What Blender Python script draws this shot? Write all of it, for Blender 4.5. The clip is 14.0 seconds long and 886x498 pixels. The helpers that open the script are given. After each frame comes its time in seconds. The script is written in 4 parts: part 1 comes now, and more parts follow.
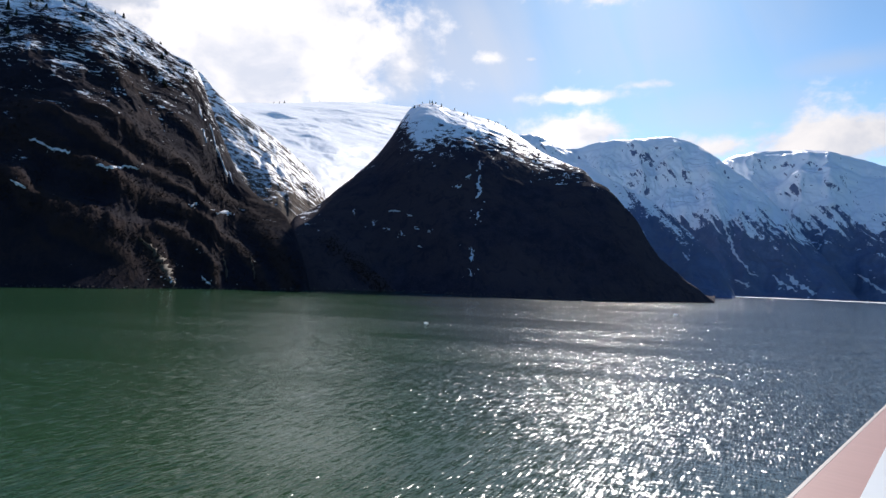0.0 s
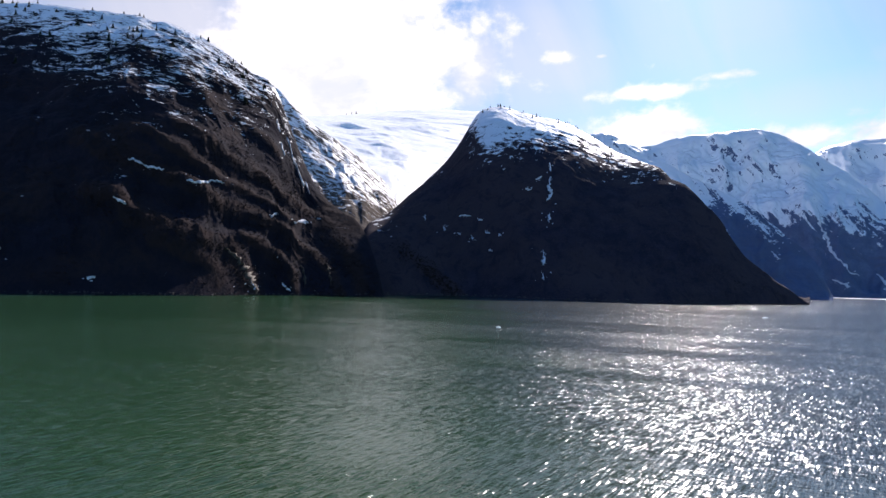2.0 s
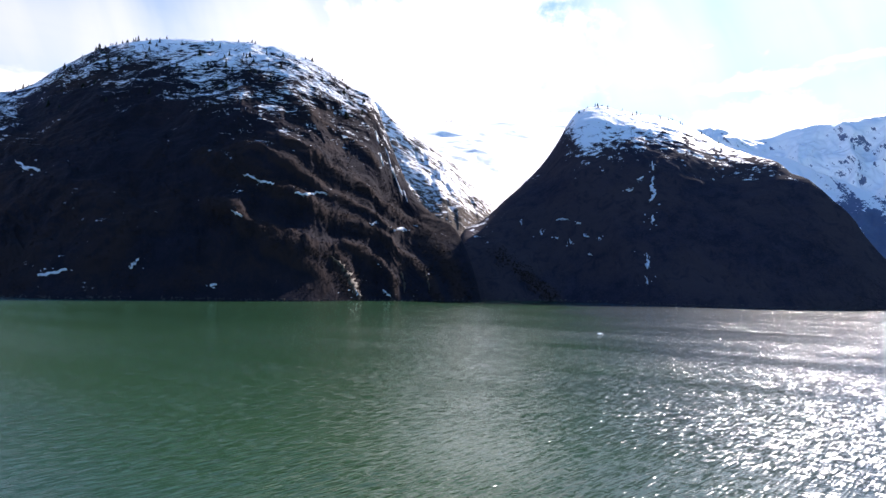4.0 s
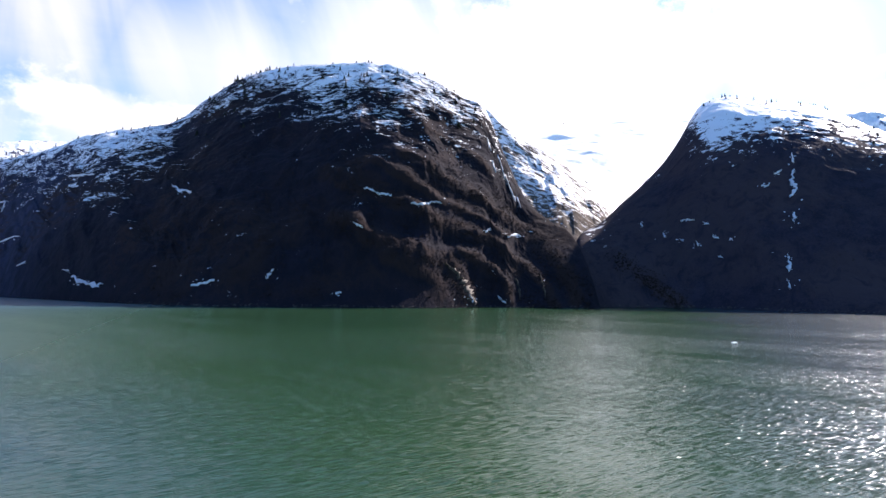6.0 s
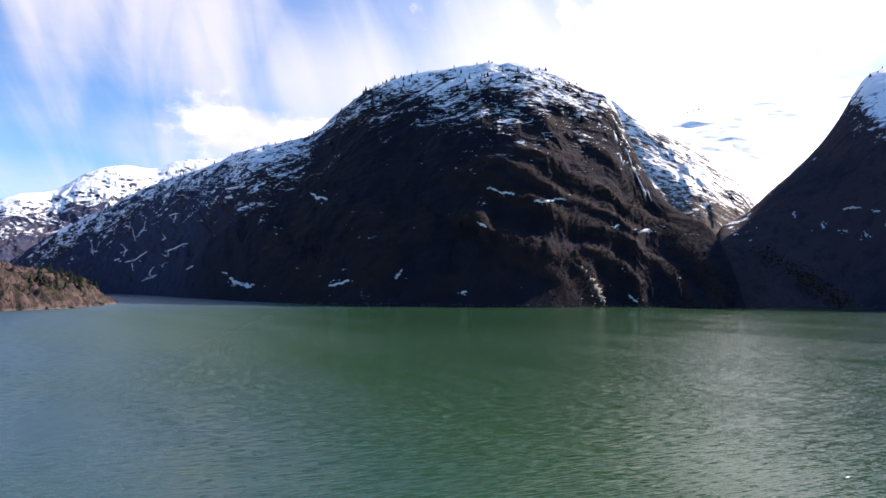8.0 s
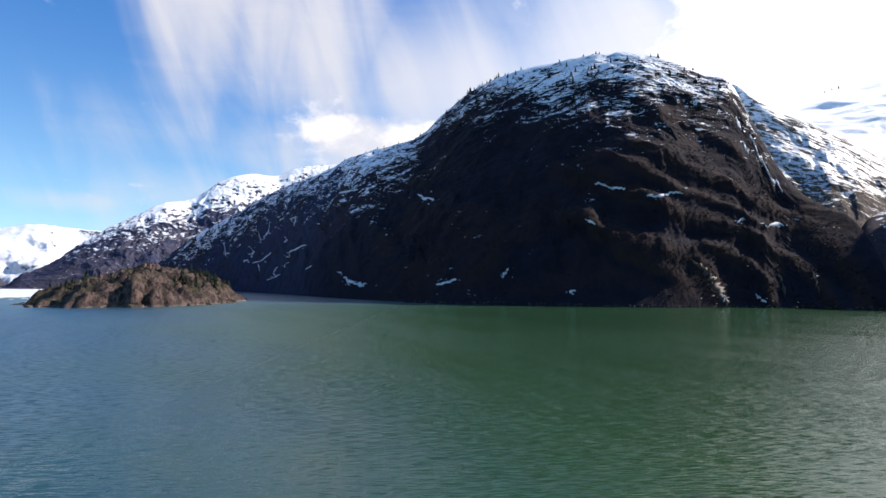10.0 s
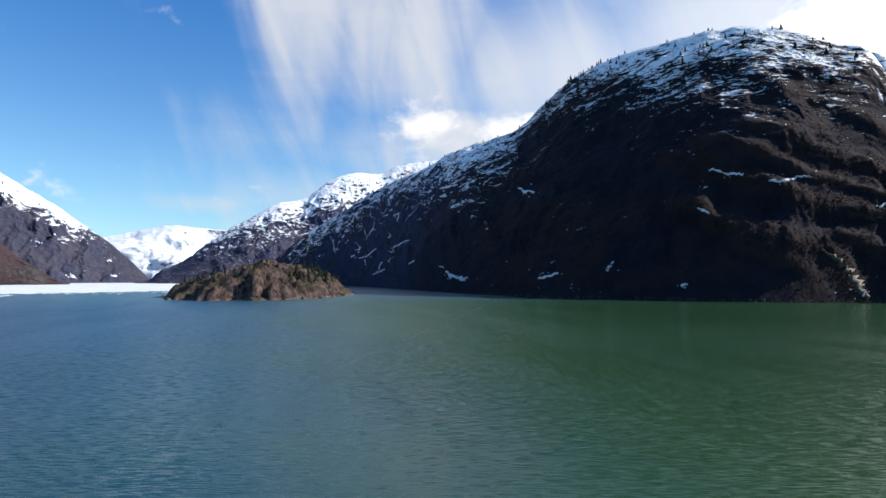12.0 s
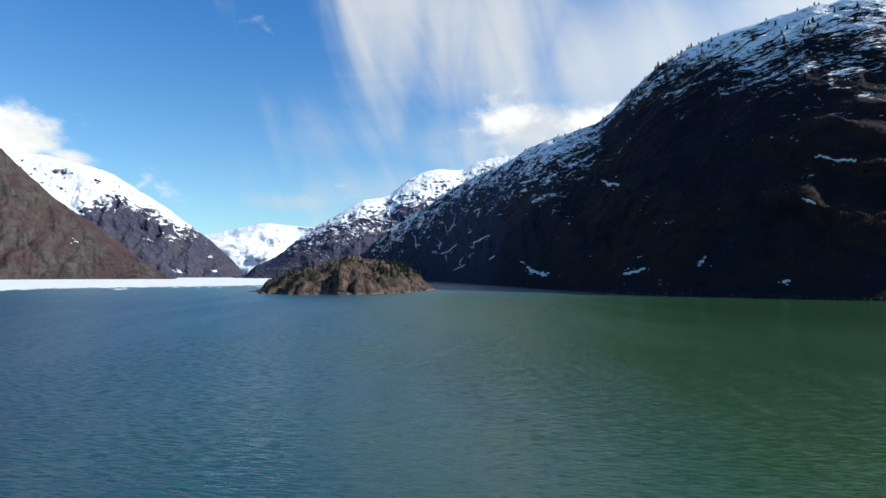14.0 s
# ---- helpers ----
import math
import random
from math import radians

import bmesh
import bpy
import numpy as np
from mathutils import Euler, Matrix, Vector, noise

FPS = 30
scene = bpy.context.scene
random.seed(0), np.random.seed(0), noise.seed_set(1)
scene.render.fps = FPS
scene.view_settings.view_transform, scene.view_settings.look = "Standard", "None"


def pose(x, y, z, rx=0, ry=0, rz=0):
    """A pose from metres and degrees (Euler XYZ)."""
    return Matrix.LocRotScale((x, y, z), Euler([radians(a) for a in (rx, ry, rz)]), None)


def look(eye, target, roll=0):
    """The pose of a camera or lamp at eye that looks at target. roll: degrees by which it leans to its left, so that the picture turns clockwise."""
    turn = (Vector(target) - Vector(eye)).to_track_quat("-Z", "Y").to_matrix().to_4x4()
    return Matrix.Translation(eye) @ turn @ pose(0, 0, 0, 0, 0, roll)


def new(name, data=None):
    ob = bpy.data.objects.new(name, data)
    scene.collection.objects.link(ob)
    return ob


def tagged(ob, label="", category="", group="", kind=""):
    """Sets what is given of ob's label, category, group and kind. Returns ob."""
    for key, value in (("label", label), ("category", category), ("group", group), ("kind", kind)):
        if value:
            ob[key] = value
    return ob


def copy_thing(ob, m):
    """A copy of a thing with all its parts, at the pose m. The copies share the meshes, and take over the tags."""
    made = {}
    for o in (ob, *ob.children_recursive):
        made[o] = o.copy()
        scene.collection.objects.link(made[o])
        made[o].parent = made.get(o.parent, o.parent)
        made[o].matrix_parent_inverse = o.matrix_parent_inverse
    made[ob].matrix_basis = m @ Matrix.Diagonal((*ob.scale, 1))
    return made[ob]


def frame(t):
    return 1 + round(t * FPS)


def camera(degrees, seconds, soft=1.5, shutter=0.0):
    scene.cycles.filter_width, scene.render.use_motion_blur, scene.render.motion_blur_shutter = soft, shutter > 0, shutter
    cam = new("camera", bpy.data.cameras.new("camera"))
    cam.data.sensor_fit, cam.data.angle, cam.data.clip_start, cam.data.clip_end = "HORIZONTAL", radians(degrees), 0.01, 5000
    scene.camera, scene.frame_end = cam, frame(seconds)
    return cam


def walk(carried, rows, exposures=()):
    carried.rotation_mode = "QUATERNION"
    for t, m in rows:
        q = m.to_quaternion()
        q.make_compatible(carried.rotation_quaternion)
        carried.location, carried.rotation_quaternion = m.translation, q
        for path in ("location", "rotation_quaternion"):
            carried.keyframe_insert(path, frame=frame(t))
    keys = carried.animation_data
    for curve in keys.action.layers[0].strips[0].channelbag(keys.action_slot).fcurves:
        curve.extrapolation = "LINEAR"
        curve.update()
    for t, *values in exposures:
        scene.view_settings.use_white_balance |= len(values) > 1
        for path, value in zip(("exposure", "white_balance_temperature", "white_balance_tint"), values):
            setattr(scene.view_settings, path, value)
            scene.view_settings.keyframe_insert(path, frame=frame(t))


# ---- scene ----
cam = camera(76.5, 14.0, soft=1.5)
EYE_Z = 25.0
ROWS = [
    (0, pose(0, 0, EYE_Z, 93.05, -2.16, 0.00)),
    (0.5, pose(0, 0, EYE_Z, 93.19, -1.91, 0.76)),
    (1, pose(0, 0, EYE_Z, 93.23, -1.68, 2.38)),
    (1.5, pose(0, 0, EYE_Z, 93.24, -1.59, 4.80)),
    (2, pose(0, 0, EYE_Z, 93.25, -1.44, 7.28)),
    (2.5, pose(0, 0, EYE_Z, 93.32, -1.34, 9.52)),
    (5, pose(0, 0, EYE_Z, 93.83, -0.85, 22.88)),
    (5.5, pose(0, 0, EYE_Z, 93.98, -0.69, 25.83)),
    (6, pose(0, 0, EYE_Z, 94.09, -0.60, 28.80)),
    (6.5, pose(0, 0, EYE_Z, 94.09, -0.55, 32.18)),
    (7, pose(0, 0, EYE_Z, 94.01, -0.50, 35.62)),
    (7.5, pose(0, 0, EYE_Z, 93.96, -0.36, 38.64)),
    (8, pose(0, 0, EYE_Z, 93.91, -0.28, 41.45)),
    (10.5, pose(0, 0, EYE_Z, 93.61, -0.25, 54.92)),
    (11, pose(0, 0, EYE_Z, 93.43, -0.15, 57.56)),
    (11.5, pose(0, 0, EYE_Z, 93.24, -0.12, 60.04)),
    (12, pose(0, 0, EYE_Z, 93.08, -0.13, 62.50)),
    (12.5, pose(0, 0, EYE_Z, 92.94, -0.11, 64.70)),
    (13, pose(0, 0, EYE_Z, 92.83, -0.13, 66.75)),
    (13.5, pose(0, 0, EYE_Z, 92.71, -0.20, 68.76)),
    (14, pose(0, 0, EYE_Z, 92.59, -0.24, 70.70)),
]
walk(cam, ROWS, exposures=[(0.0, -0.08, 6500, 14), (2.5, 0.25, 6500, 20), (5.0, 0.82, 6500, 20), (8.0, 0.64, 6750, 20), (10.5, 0.36, 6700, 13), (12.5, 0.26, 6500, 9), (14.0, 0.22, 6500, 6)])

# ---- sky, sun ----
SUN_AZ, SUN_EL = -18.0, 34.5          # degrees left of +y, degrees above the horizon


class Nodes:
    """A thin wrapper that adds and links shader nodes."""

    def __init__(self, tree):
        self.t = tree
        tree.nodes.clear()

    def add(self, kind, **ins):
        n = self.t.nodes.new(kind)
        for k, v in ins.items():
            self.put(n, k.replace("_", " "), v)
        return n

    def put(self, n, key, v):
        sock = n.inputs[key] if not key.isdigit() else n.inputs[int(key)]
        if isinstance(v, bpy.types.NodeSocket):
            self.t.links.new(v, sock)
        else:
            sock.default_value = v

    def attribute(self, name):
        n = self.t.nodes.new("ShaderNodeAttribute")
        n.attribute_name = name
        return n.outputs["Fac"]

    def m(self, op, a, b=0.0, c=None, clamp=False):
        n = self.t.nodes.new("ShaderNodeMath")
        n.operation, n.use_clamp = op, clamp
        self.put(n, "0", a), self.put(n, "1", b)
        if c is not None:
            self.put(n, "2", c)
        return n.outputs[0]

    def vm(self, op, a, b=(0, 0, 0), scale=None):
        n = self.t.nodes.new("ShaderNodeVectorMath")
        n.operation = op
        self.put(n, "0", a), self.put(n, "1", b)
        if scale is not None:
            self.put(n, "Scale", scale)
        return n.outputs["Value"] if op == "DOT_PRODUCT" else n.outputs[0]

    def step(self, x, lo, hi, to=1.0):
        n = self.t.nodes.new("ShaderNodeMapRange")
        n.interpolation_type = "SMOOTHSTEP"
        self.put(n, "Value", x), self.put(n, "From Min", lo), self.put(n, "From Max", hi), self.put(n, "To Max", to)
        return n.outputs[0]

    def mix(self, f, a, b):
        n = self.t.nodes.new("ShaderNodeMix")
        n.data_type = "RGBA"
        for i, v in ((0, f), (6, a), (7, b)):
            if isinstance(v, bpy.types.NodeSocket):
                self.t.links.new(v, n.inputs[i])
            else:
                n.inputs[i].default_value = v if i == 0 else (*v, 1.0)
        return n.outputs[2]

    def noise(self, vec, scale, detail=4.0, rough=0.55, out=0, dist=0.0):
        n = self.t.nodes.new("ShaderNodeTexNoise")
        self.put(n, "Vector", vec), self.put(n, "Scale", scale), self.put(n, "Detail", detail)
        self.put(n, "Roughness", rough), self.put(n, "Distortion", dist)
        return n.outputs[out]

    def scaled(self, vec, xyz, turn=(0, 0, 0)):
        n = self.t.nodes.new("ShaderNodeMapping")
        self.put(n, "Vector", vec)
        n.inputs["Scale"].default_value = xyz
        n.inputs["Rotation"].default_value = turn
        return n.outputs[0]


def bearing(az, dist, z=0.0):
    """The point at az degrees left of +y and dist metres off."""
    a = radians(az)
    return Vector((-math.sin(a) * dist, math.cos(a) * dist, z))


# heaped clouds: azimuth, elevation, half width, half height, density
HEAPS = [
    (16, 22.5, 13, 7.5, 1.3), (20, 19, 8, 5.5, 1.4), (25, 17, 9, 6, 1.2), (14, 33, 14, 7, 1.1), (-13, 14.7, 6.0, 2.0, 1.08), (-35, 12.7, 8, 2.6, 1.15), (-25, 13.0, 5, 1.5, 0.9), (-17, 28.0, 8, 1.9, 1.2), (-13, 18.2, 8, 0.75, 0.74), (-20, 19.0, 5, 0.55, 0.62),
    (4.2, 25, 1.8, 1.6, 0.8), (4.5, 21, 2.0, 1.3, 0.8), (-3.5, 22, 2.0, 0.8, 0.62), (-8.3, 21.8, 0.9, 0.3, 0.8),
    (62.5, 14.6, 6.0, 2.2, 0.72), (56.5, 15.0, 8, 2.8, 0.74), (108.7, 11.2, 4.4, 2.1, 1.1), (104.6, 9.8, 2.0, 0.9, 0.9), (121, 13, 8, 4, 1.1),
]
# thin veils
VEILS = [
    (-2, 22, 13, 10, 0.62), (4.5, 21, 4.5, 6, 0.85), (61, 14.5, 9, 3.0, 1.05), (-5, 14, 10, 5, 0.5), (34, 22, 16, 13, 0.86), (52, 20, 14, 9, 0.80), (74, 9, 10, 4.5, 0.50), (58, 10, 9, 3, 0.6), (-36, 18.8, 7, 1.6, 0.5), (-12, 24, 26, 9, 0.46), (-26, 16, 14, 3, 0.42),
    (72, 13, 14, 6, 0.42), (70, 10.5, 9, 4, 0.5), (77, 26, 7, 13, 0.80), (66, 24, 10, 11, 0.86), (70, 38, 16, 9, 0.65), (76, 15, 9, 6, 0.5), (79, 9, 4, 1.4, 0.40), (86, 7, 5, 1.0, 0.42), (66, 13, 12, 5, 0.75), (60, 33, 20, 8, 0.6),
]
world = bpy.data.worlds.new("sky")
scene.world = world
world.use_nodes = True
N = Nodes(world.node_tree)
way = N.add("ShaderNodeTexCoord").outputs["Generated"]
xyz = N.add("ShaderNodeSeparateXYZ", Vector=way)
az = N.m("DEGREES", N.m("ARCTAN2", N.m("MULTIPLY", xyz.outputs[0], -1.0), xyz.outputs[1]))
el = N.m("DEGREES", N.m("ARCSINE", xyz.outputs[2]))


def banks(rows):
    total = None
    for a, e, wa, we, dens in rows:
        du = N.m("POWER", N.m("DIVIDE", N.m("SUBTRACT", az, float(a)), float(wa)), 2.0)
        dv = N.m("POWER", N.m("DIVIDE", N.m("SUBTRACT", el, float(e)), float(we)), 2.0)
        blob = N.m("MULTIPLY", N.m("EXPONENT", N.m("MULTIPLY", N.m("ADD", du, dv), -1.0)), float(dens))
        total = blob if total is None else N.m("MAXIMUM", total, blob)
    return total


def spread(kx, ky, shear=0.0):
    return N.add("ShaderNodeCombineXYZ", X=N.m("ADD", N.m("MULTIPLY", az, kx), N.m("MULTIPLY", el, shear)), Y=N.m("MULTIPLY", el, ky)).outputs[0]


puff = N.noise(spread(0.13, 0.19), 1.0, 8.0, 0.56, dist=0.25)
fray = N.noise(spread(0.5, 0.7), 1.0, 6.0, 0.6)
wisp = N.noise(spread(0.15, 0.04, -0.06), 1.0, 4.5, 0.5, dist=0.9)
film = N.noise(spread(0.05, 0.22, 0.03), 1.0, 7.0, 0.6, dist=0.6)
edge = N.m("ADD", N.m("MULTIPLY", N.m("SUBTRACT", puff, 0.5), 1.7), N.m("MULTIPLY", N.m("SUBTRACT", fray, 0.5), 0.9))
heap = N.step(N.m("ADD", banks(HEAPS), edge), 0.26, 0.86)
streak = N.m("ADD", N.m("MULTIPLY", N.m("SUBTRACT", wisp, 0.5), 1.3), N.m("MULTIPLY", N.m("SUBTRACT", film, 0.5), 0.35))
streak = N.m("MULTIPLY", streak, N.m("MULTIPLY_ADD", N.step(az, 52.0, 68.0), 0.55, 0.45))
veil = N.m("MULTIPLY", N.step(N.m("ADD", banks(VEILS), N.m("MULTIPLY", streak, 0.95)), 0.08, 1.0), 0.88)
SKY = 0.108
sky = N.add("ShaderNodeTexSky")
sky.sky_type, sky.sun_disc = "NISHITA", False
sky.sun_elevation, sky.sun_rotation = radians(SUN_EL), radians(-SUN_AZ)
sky.altitude, sky.air_density, sky.dust_density, sky.ozone_density = 0.0, 1.0, 0.4, 2.0
clear = N.vm("MULTIPLY", sky.outputs[0], N.mix(N.step(el, 3.0, 30.0), (0.86, 1.17, 1.34), N.mix(N.step(az, 15.0, 75.0), (0.53, 0.84, 1.06), (0.36, 0.90, 1.44))))
glow = N.m("MULTIPLY_ADD", N.step(N.m("ABSOLUTE", N.m("SUBTRACT", az, 8.0)), 65.0, 5.0), 2.8, 8.4)
tone = N.mix(N.step(puff, 0.30, 0.62), (0.66, 0.71, 0.80), (1.0, 0.99, 0.98))
cloud = N.vm("SCALE", tone, scale=glow)
thin = N.vm("SCALE", N.mix(0.0, (0.90, 0.935, 1.0), (1, 1, 1)), scale=N.m("MULTIPLY", glow, 0.75))
view = N.mix(heap, N.mix(veil, clear, thin), cloud)
N.add("ShaderNodeOutputWorld", Surface=N.add("ShaderNodeBackground", Color=view, Strength=SKY).outputs[0])

sun = new("sun", bpy.data.lights.new("sun", "SUN"))
sun.data.energy, sun.data.angle, sun.data.color = 4.9, radians(0.53), (1.0, 0.95, 0.885)
sun.matrix_world = look(bearing(SUN_AZ, 1000 * math.cos(radians(SUN_EL)), 1000 * math.sin(radians(SUN_EL))), (0, 0, 0))


# ---- materials ----
def material(name):
    mat = bpy.data.materials.new(name)
    mat.use_nodes = True
    return mat, Nodes(mat.node_tree)


def finish(N, color, rough=0.9, normal=None, spec=0.3, metal=0.0):
    b = N.add("ShaderNodeBsdfPrincipled", Base_Color=color if not isinstance(color, tuple) else (*color, 1), Roughness=rough, Metallic=metal)
    b.inputs["Specular IOR Level"].default_value = spec
    if normal is not None:
        N.put(b, "Normal", normal)
    N.add("ShaderNodeOutputMaterial", Surface=b.outputs[0])
    return b


def bump(N, height, dist, strength=1.0):
    return N.add("ShaderNodeBump", Height=height, Distance=dist, Strength=strength).outputs[0]


def rock_material(name, dark, pale, brush, soft, lean=1.3, patchy=1.0, grain=1.0, streak=(0.02, 0.02, 0.09), snow_tone=(0.86, 0.88, 0.91), brush_low=0.5, cap=1.2, low=-9.0, run=None, run_scale=0.05, bands=3.4, blobs=2.8, flecks=0.0, hold=0.92, glint=0.0, other=None):
    """Bare rock with brown scrub, and snow that gathers above a line and on ledges."""
    mat, N = material(name)
    geo = N.add("ShaderNodeNewGeometry")
    p, up = geo.outputs["Position"], N.add("ShaderNodeSeparateXYZ", Vector=geo.outputs["Normal"]).outputs[2]
    z = N.add("ShaderNodeSeparateXYZ", Vector=p).outputs[2]
    big = N.noise(p, 0.006, 5.0, 0.6)
    mid = N.noise(p, 0.03 * grain, 6.0, 0.62)
    fine = N.noise(p, 0.22 * grain, 5.0, 0.65)
    band = N.noise(N.scaled(p, streak), 1.0, 6.0, 0.62, dist=0.6)
    if run is not None:
        d = tuple(run.normalized())
        band = N.noise(N.vm("SUBTRACT", p, N.vm("SCALE", d, scale=N.m("MULTIPLY", N.vm("DOT_PRODUCT", p, d), hold))), run_scale, 6.0, 0.62, dist=0.4)
    tone = N.m("ADD", N.m("MULTIPLY", mid, 0.6), N.m("MULTIPLY", fine, 0.4))
    col = N.mix(N.step(tone, 0.36, 0.66), dark, pale)
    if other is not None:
        # a second, paler rock tone on one side; for ROCK_NEAR it paints haze
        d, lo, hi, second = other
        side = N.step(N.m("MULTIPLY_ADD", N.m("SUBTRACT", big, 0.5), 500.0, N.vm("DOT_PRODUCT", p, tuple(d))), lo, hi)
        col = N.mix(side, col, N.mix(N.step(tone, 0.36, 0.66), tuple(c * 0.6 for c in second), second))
    scrub = N.m("MULTIPLY", N.step(N.m("ADD", big, N.m("MULTIPLY", fine, 0.25)), brush_low, brush_low + 0.2), N.step(up, 0.25, 0.6))
    thick = N.attribute("shrub")
    scrub = N.m("MAXIMUM", scrub, N.step(N.m("ADD", thick, N.m("MULTIPLY", N.m("SUBTRACT", mid, 0.5), 1.4)), 0.35, 0.85))
    col = N.mix(scrub, col, brush)
    crag = N.noise(N.scaled(p, (0.035 * grain, 0.035 * grain, 0.010 * grain)), 1.0, 6.0, 0.66, dist=0.7)
    # crevice shade put into the colour where the crags sink in
    col = N.mix(N.step(crag, 0.50, 0.64, 0.65), col, dark)
    # snow
    line = N.attribute("snow_line")
    high = N.m("MAXIMUM", N.m("MINIMUM", N.m("DIVIDE", N.m("SUBTRACT", z, line), float(soft)), float(cap)), float(low))
    rag = N.m("ADD", N.m("MULTIPLY", N.m("SUBTRACT", band, 0.5), bands * patchy), N.m("MULTIPLY", N.m("SUBTRACT", mid, 0.5), blobs * patchy))
    rag = N.m("ADD", rag, N.m("MULTIPLY", N.m("SUBTRACT", fine, 0.5), 1.7 * patchy))
    rag = N.m("ADD", rag, N.m("MULTIPLY", N.m("SUBTRACT", big, 0.5), 1.2 * patchy))
    if flecks:
        drift = N.noise(N.scaled(p, (1.0, 1.0, 1.7)), 0.011 * grain, 10.0, 0.70, dist=0.5)
        rag = N.m("ADD", rag, N.m("MULTIPLY", N.m("SUBTRACT", drift, 0.5), flecks))
    flat = N.m("MULTIPLY", N.m("SUBTRACT", up, 0.60), lean * 2.2)
    snow = N.step(N.m("ADD", N.m("ADD", high, rag), flat), 0.12, 0.34)
    col = N.mix(snow, col, snow_tone)
    relief = N.m("ADD", N.m("MULTIPLY", mid, 5.0 / grain), N.m("ADD", N.m("MULTIPLY", fine, 1.4 / grain), N.m("MULTIPLY", crag, -3.0 / grain)))
    relief = N.m("MULTIPLY", relief, N.m("SUBTRACT", 1.0, N.m("MULTIPLY", snow, 0.75)))
    b = finish(N, col, N.m("SUBTRACT", 0.95, N.m("MULTIPLY", snow, 0.42)), bump(N, relief, 1.0, 0.6))
    if glint:
        N.put(b, "Sheen Weight", N.m("MULTIPLY", snow, glint))
        b.inputs["Sheen Roughness"].default_value = 0.45
    N.put(b, "Specular IOR Level", N.m("MULTIPLY_ADD", snow, 0.5, 0.08))
    return mat


# the bluer second tone puts distance haze on the long ridge
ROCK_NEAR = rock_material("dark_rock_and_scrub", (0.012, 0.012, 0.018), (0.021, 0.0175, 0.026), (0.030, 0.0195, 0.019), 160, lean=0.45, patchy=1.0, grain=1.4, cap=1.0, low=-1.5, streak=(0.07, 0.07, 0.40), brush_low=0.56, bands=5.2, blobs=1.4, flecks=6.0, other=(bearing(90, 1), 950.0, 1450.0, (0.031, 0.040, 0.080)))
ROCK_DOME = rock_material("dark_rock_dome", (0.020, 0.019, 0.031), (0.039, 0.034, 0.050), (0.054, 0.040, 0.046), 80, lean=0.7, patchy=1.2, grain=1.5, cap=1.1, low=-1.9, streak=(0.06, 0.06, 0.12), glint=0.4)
ROCK_FLANK = rock_material("snowy_valley_flank", (0.06, 0.052, 0.05), (0.20, 0.165, 0.135), (0.16, 0.12, 0.09), 110, lean=0.3, patchy=1.6, grain=2.0, cap=0.44, glint=0.6, run_scale=0.13, bands=4.2, blobs=1.6, run=bearing(12.5, 1900, 300) - bearing(23.5, 1650, 500))
# distance haze put into the colour: this rock is tinted blue
ROCK_FAR = rock_material("haze_tinted_snowy_rock", (0.098, 0.136, 0.232), (0.155, 0.195, 0.293), (0.126, 0.15, 0.22), 150, lean=0.5, patchy=1.1, grain=0.6, cap=1.25, bands=4.6, blobs=1.3, run_scale=0.03, run=Vector((0.34, -0.7, -0.8)))
# far haze is mixed into these two rocks as a navy tint
ROCK_LEFT = rock_material("snowy_haze_blue_rock", (0.024, 0.030, 0.064), (0.066, 0.070, 0.114), (0.070, 0.064, 0.086), 130, lean=0.9, patchy=1.7, grain=1.3, cap=0.72, low=-1.6, bands=1.0, blobs=3.4, flecks=4.5, hold=0.7, run=bearing(80, 3000, 60) - bearing(76.5, 3850, 620), run_scale=0.024)
ROCK_PEAK = rock_material("snow_capped_haze_blue_rock", (0.030, 0.034, 0.060), (0.074, 0.075, 0.114), (0.068, 0.064, 0.086), 85, lean=0.8, patchy=1.4, grain=1.2, cap=1.0, low=-1.9, bands=1.8, blobs=3.6, flecks=5.0, hold=0.8, run_scale=0.014, run=bearing(97.5, 3450, 60) - bearing(102, 4000, 620))
ROCK_BROWN = rock_material("brown_scrub_slope", (0.024, 0.020, 0.026), (0.078, 0.066, 0.068), (0.062, 0.042, 0.044), 100, lean=1.0, brush_low=0.46, grain=1.1, other=(bearing(125, 1), 2230.0, 2300.0, (0.090, 0.081, 0.077)))
ROCK_GLACIER = rock_material("snow_and_glacier_ice", (0.10, 0.105, 0.125), (0.22, 0.22, 0.25), (0.2, 0.2, 0.22), 120, lean=0.35, patchy=0.42, grain=0.4, cap=0.72, streak=(0.012, 0.012, 0.006), snow_tone=(0.80, 0.83, 0.87))
SNOW_FIELD = rock_material("snowfield", (0.04, 0.04, 0.045), (0.10, 0.095, 0.09), (0.08, 0.07, 0.06), 100, lean=0.3, patchy=0.32, grain=0.3, cap=1.1, snow_tone=(0.95, 0.95, 0.95), glint=0.55)


def plain_snow(name, tone, scale):
    mat, N = material(name)
    p = N.add("ShaderNodeNewGeometry").outputs["Position"]
    n = N.noise(p, scale, 6.0, 0.6)
    finish(N, N.mix(N.step(n, 0.35, 0.65), tuple(c * 0.86 for c in tone), tone), 0.65, bump(N, n, 0.6 / scale * 0.1, 0.7), 0.3)
    return mat


SNOW = plain_snow("old_snow", (0.72, 0.75, 0.80), 0.2)
FLOE = plain_snow("floe_ice", (0.82, 0.85, 0.88), 0.02)
BERG = plain_snow("berg_ice", (0.78, 0.84, 0.88), 0.8)


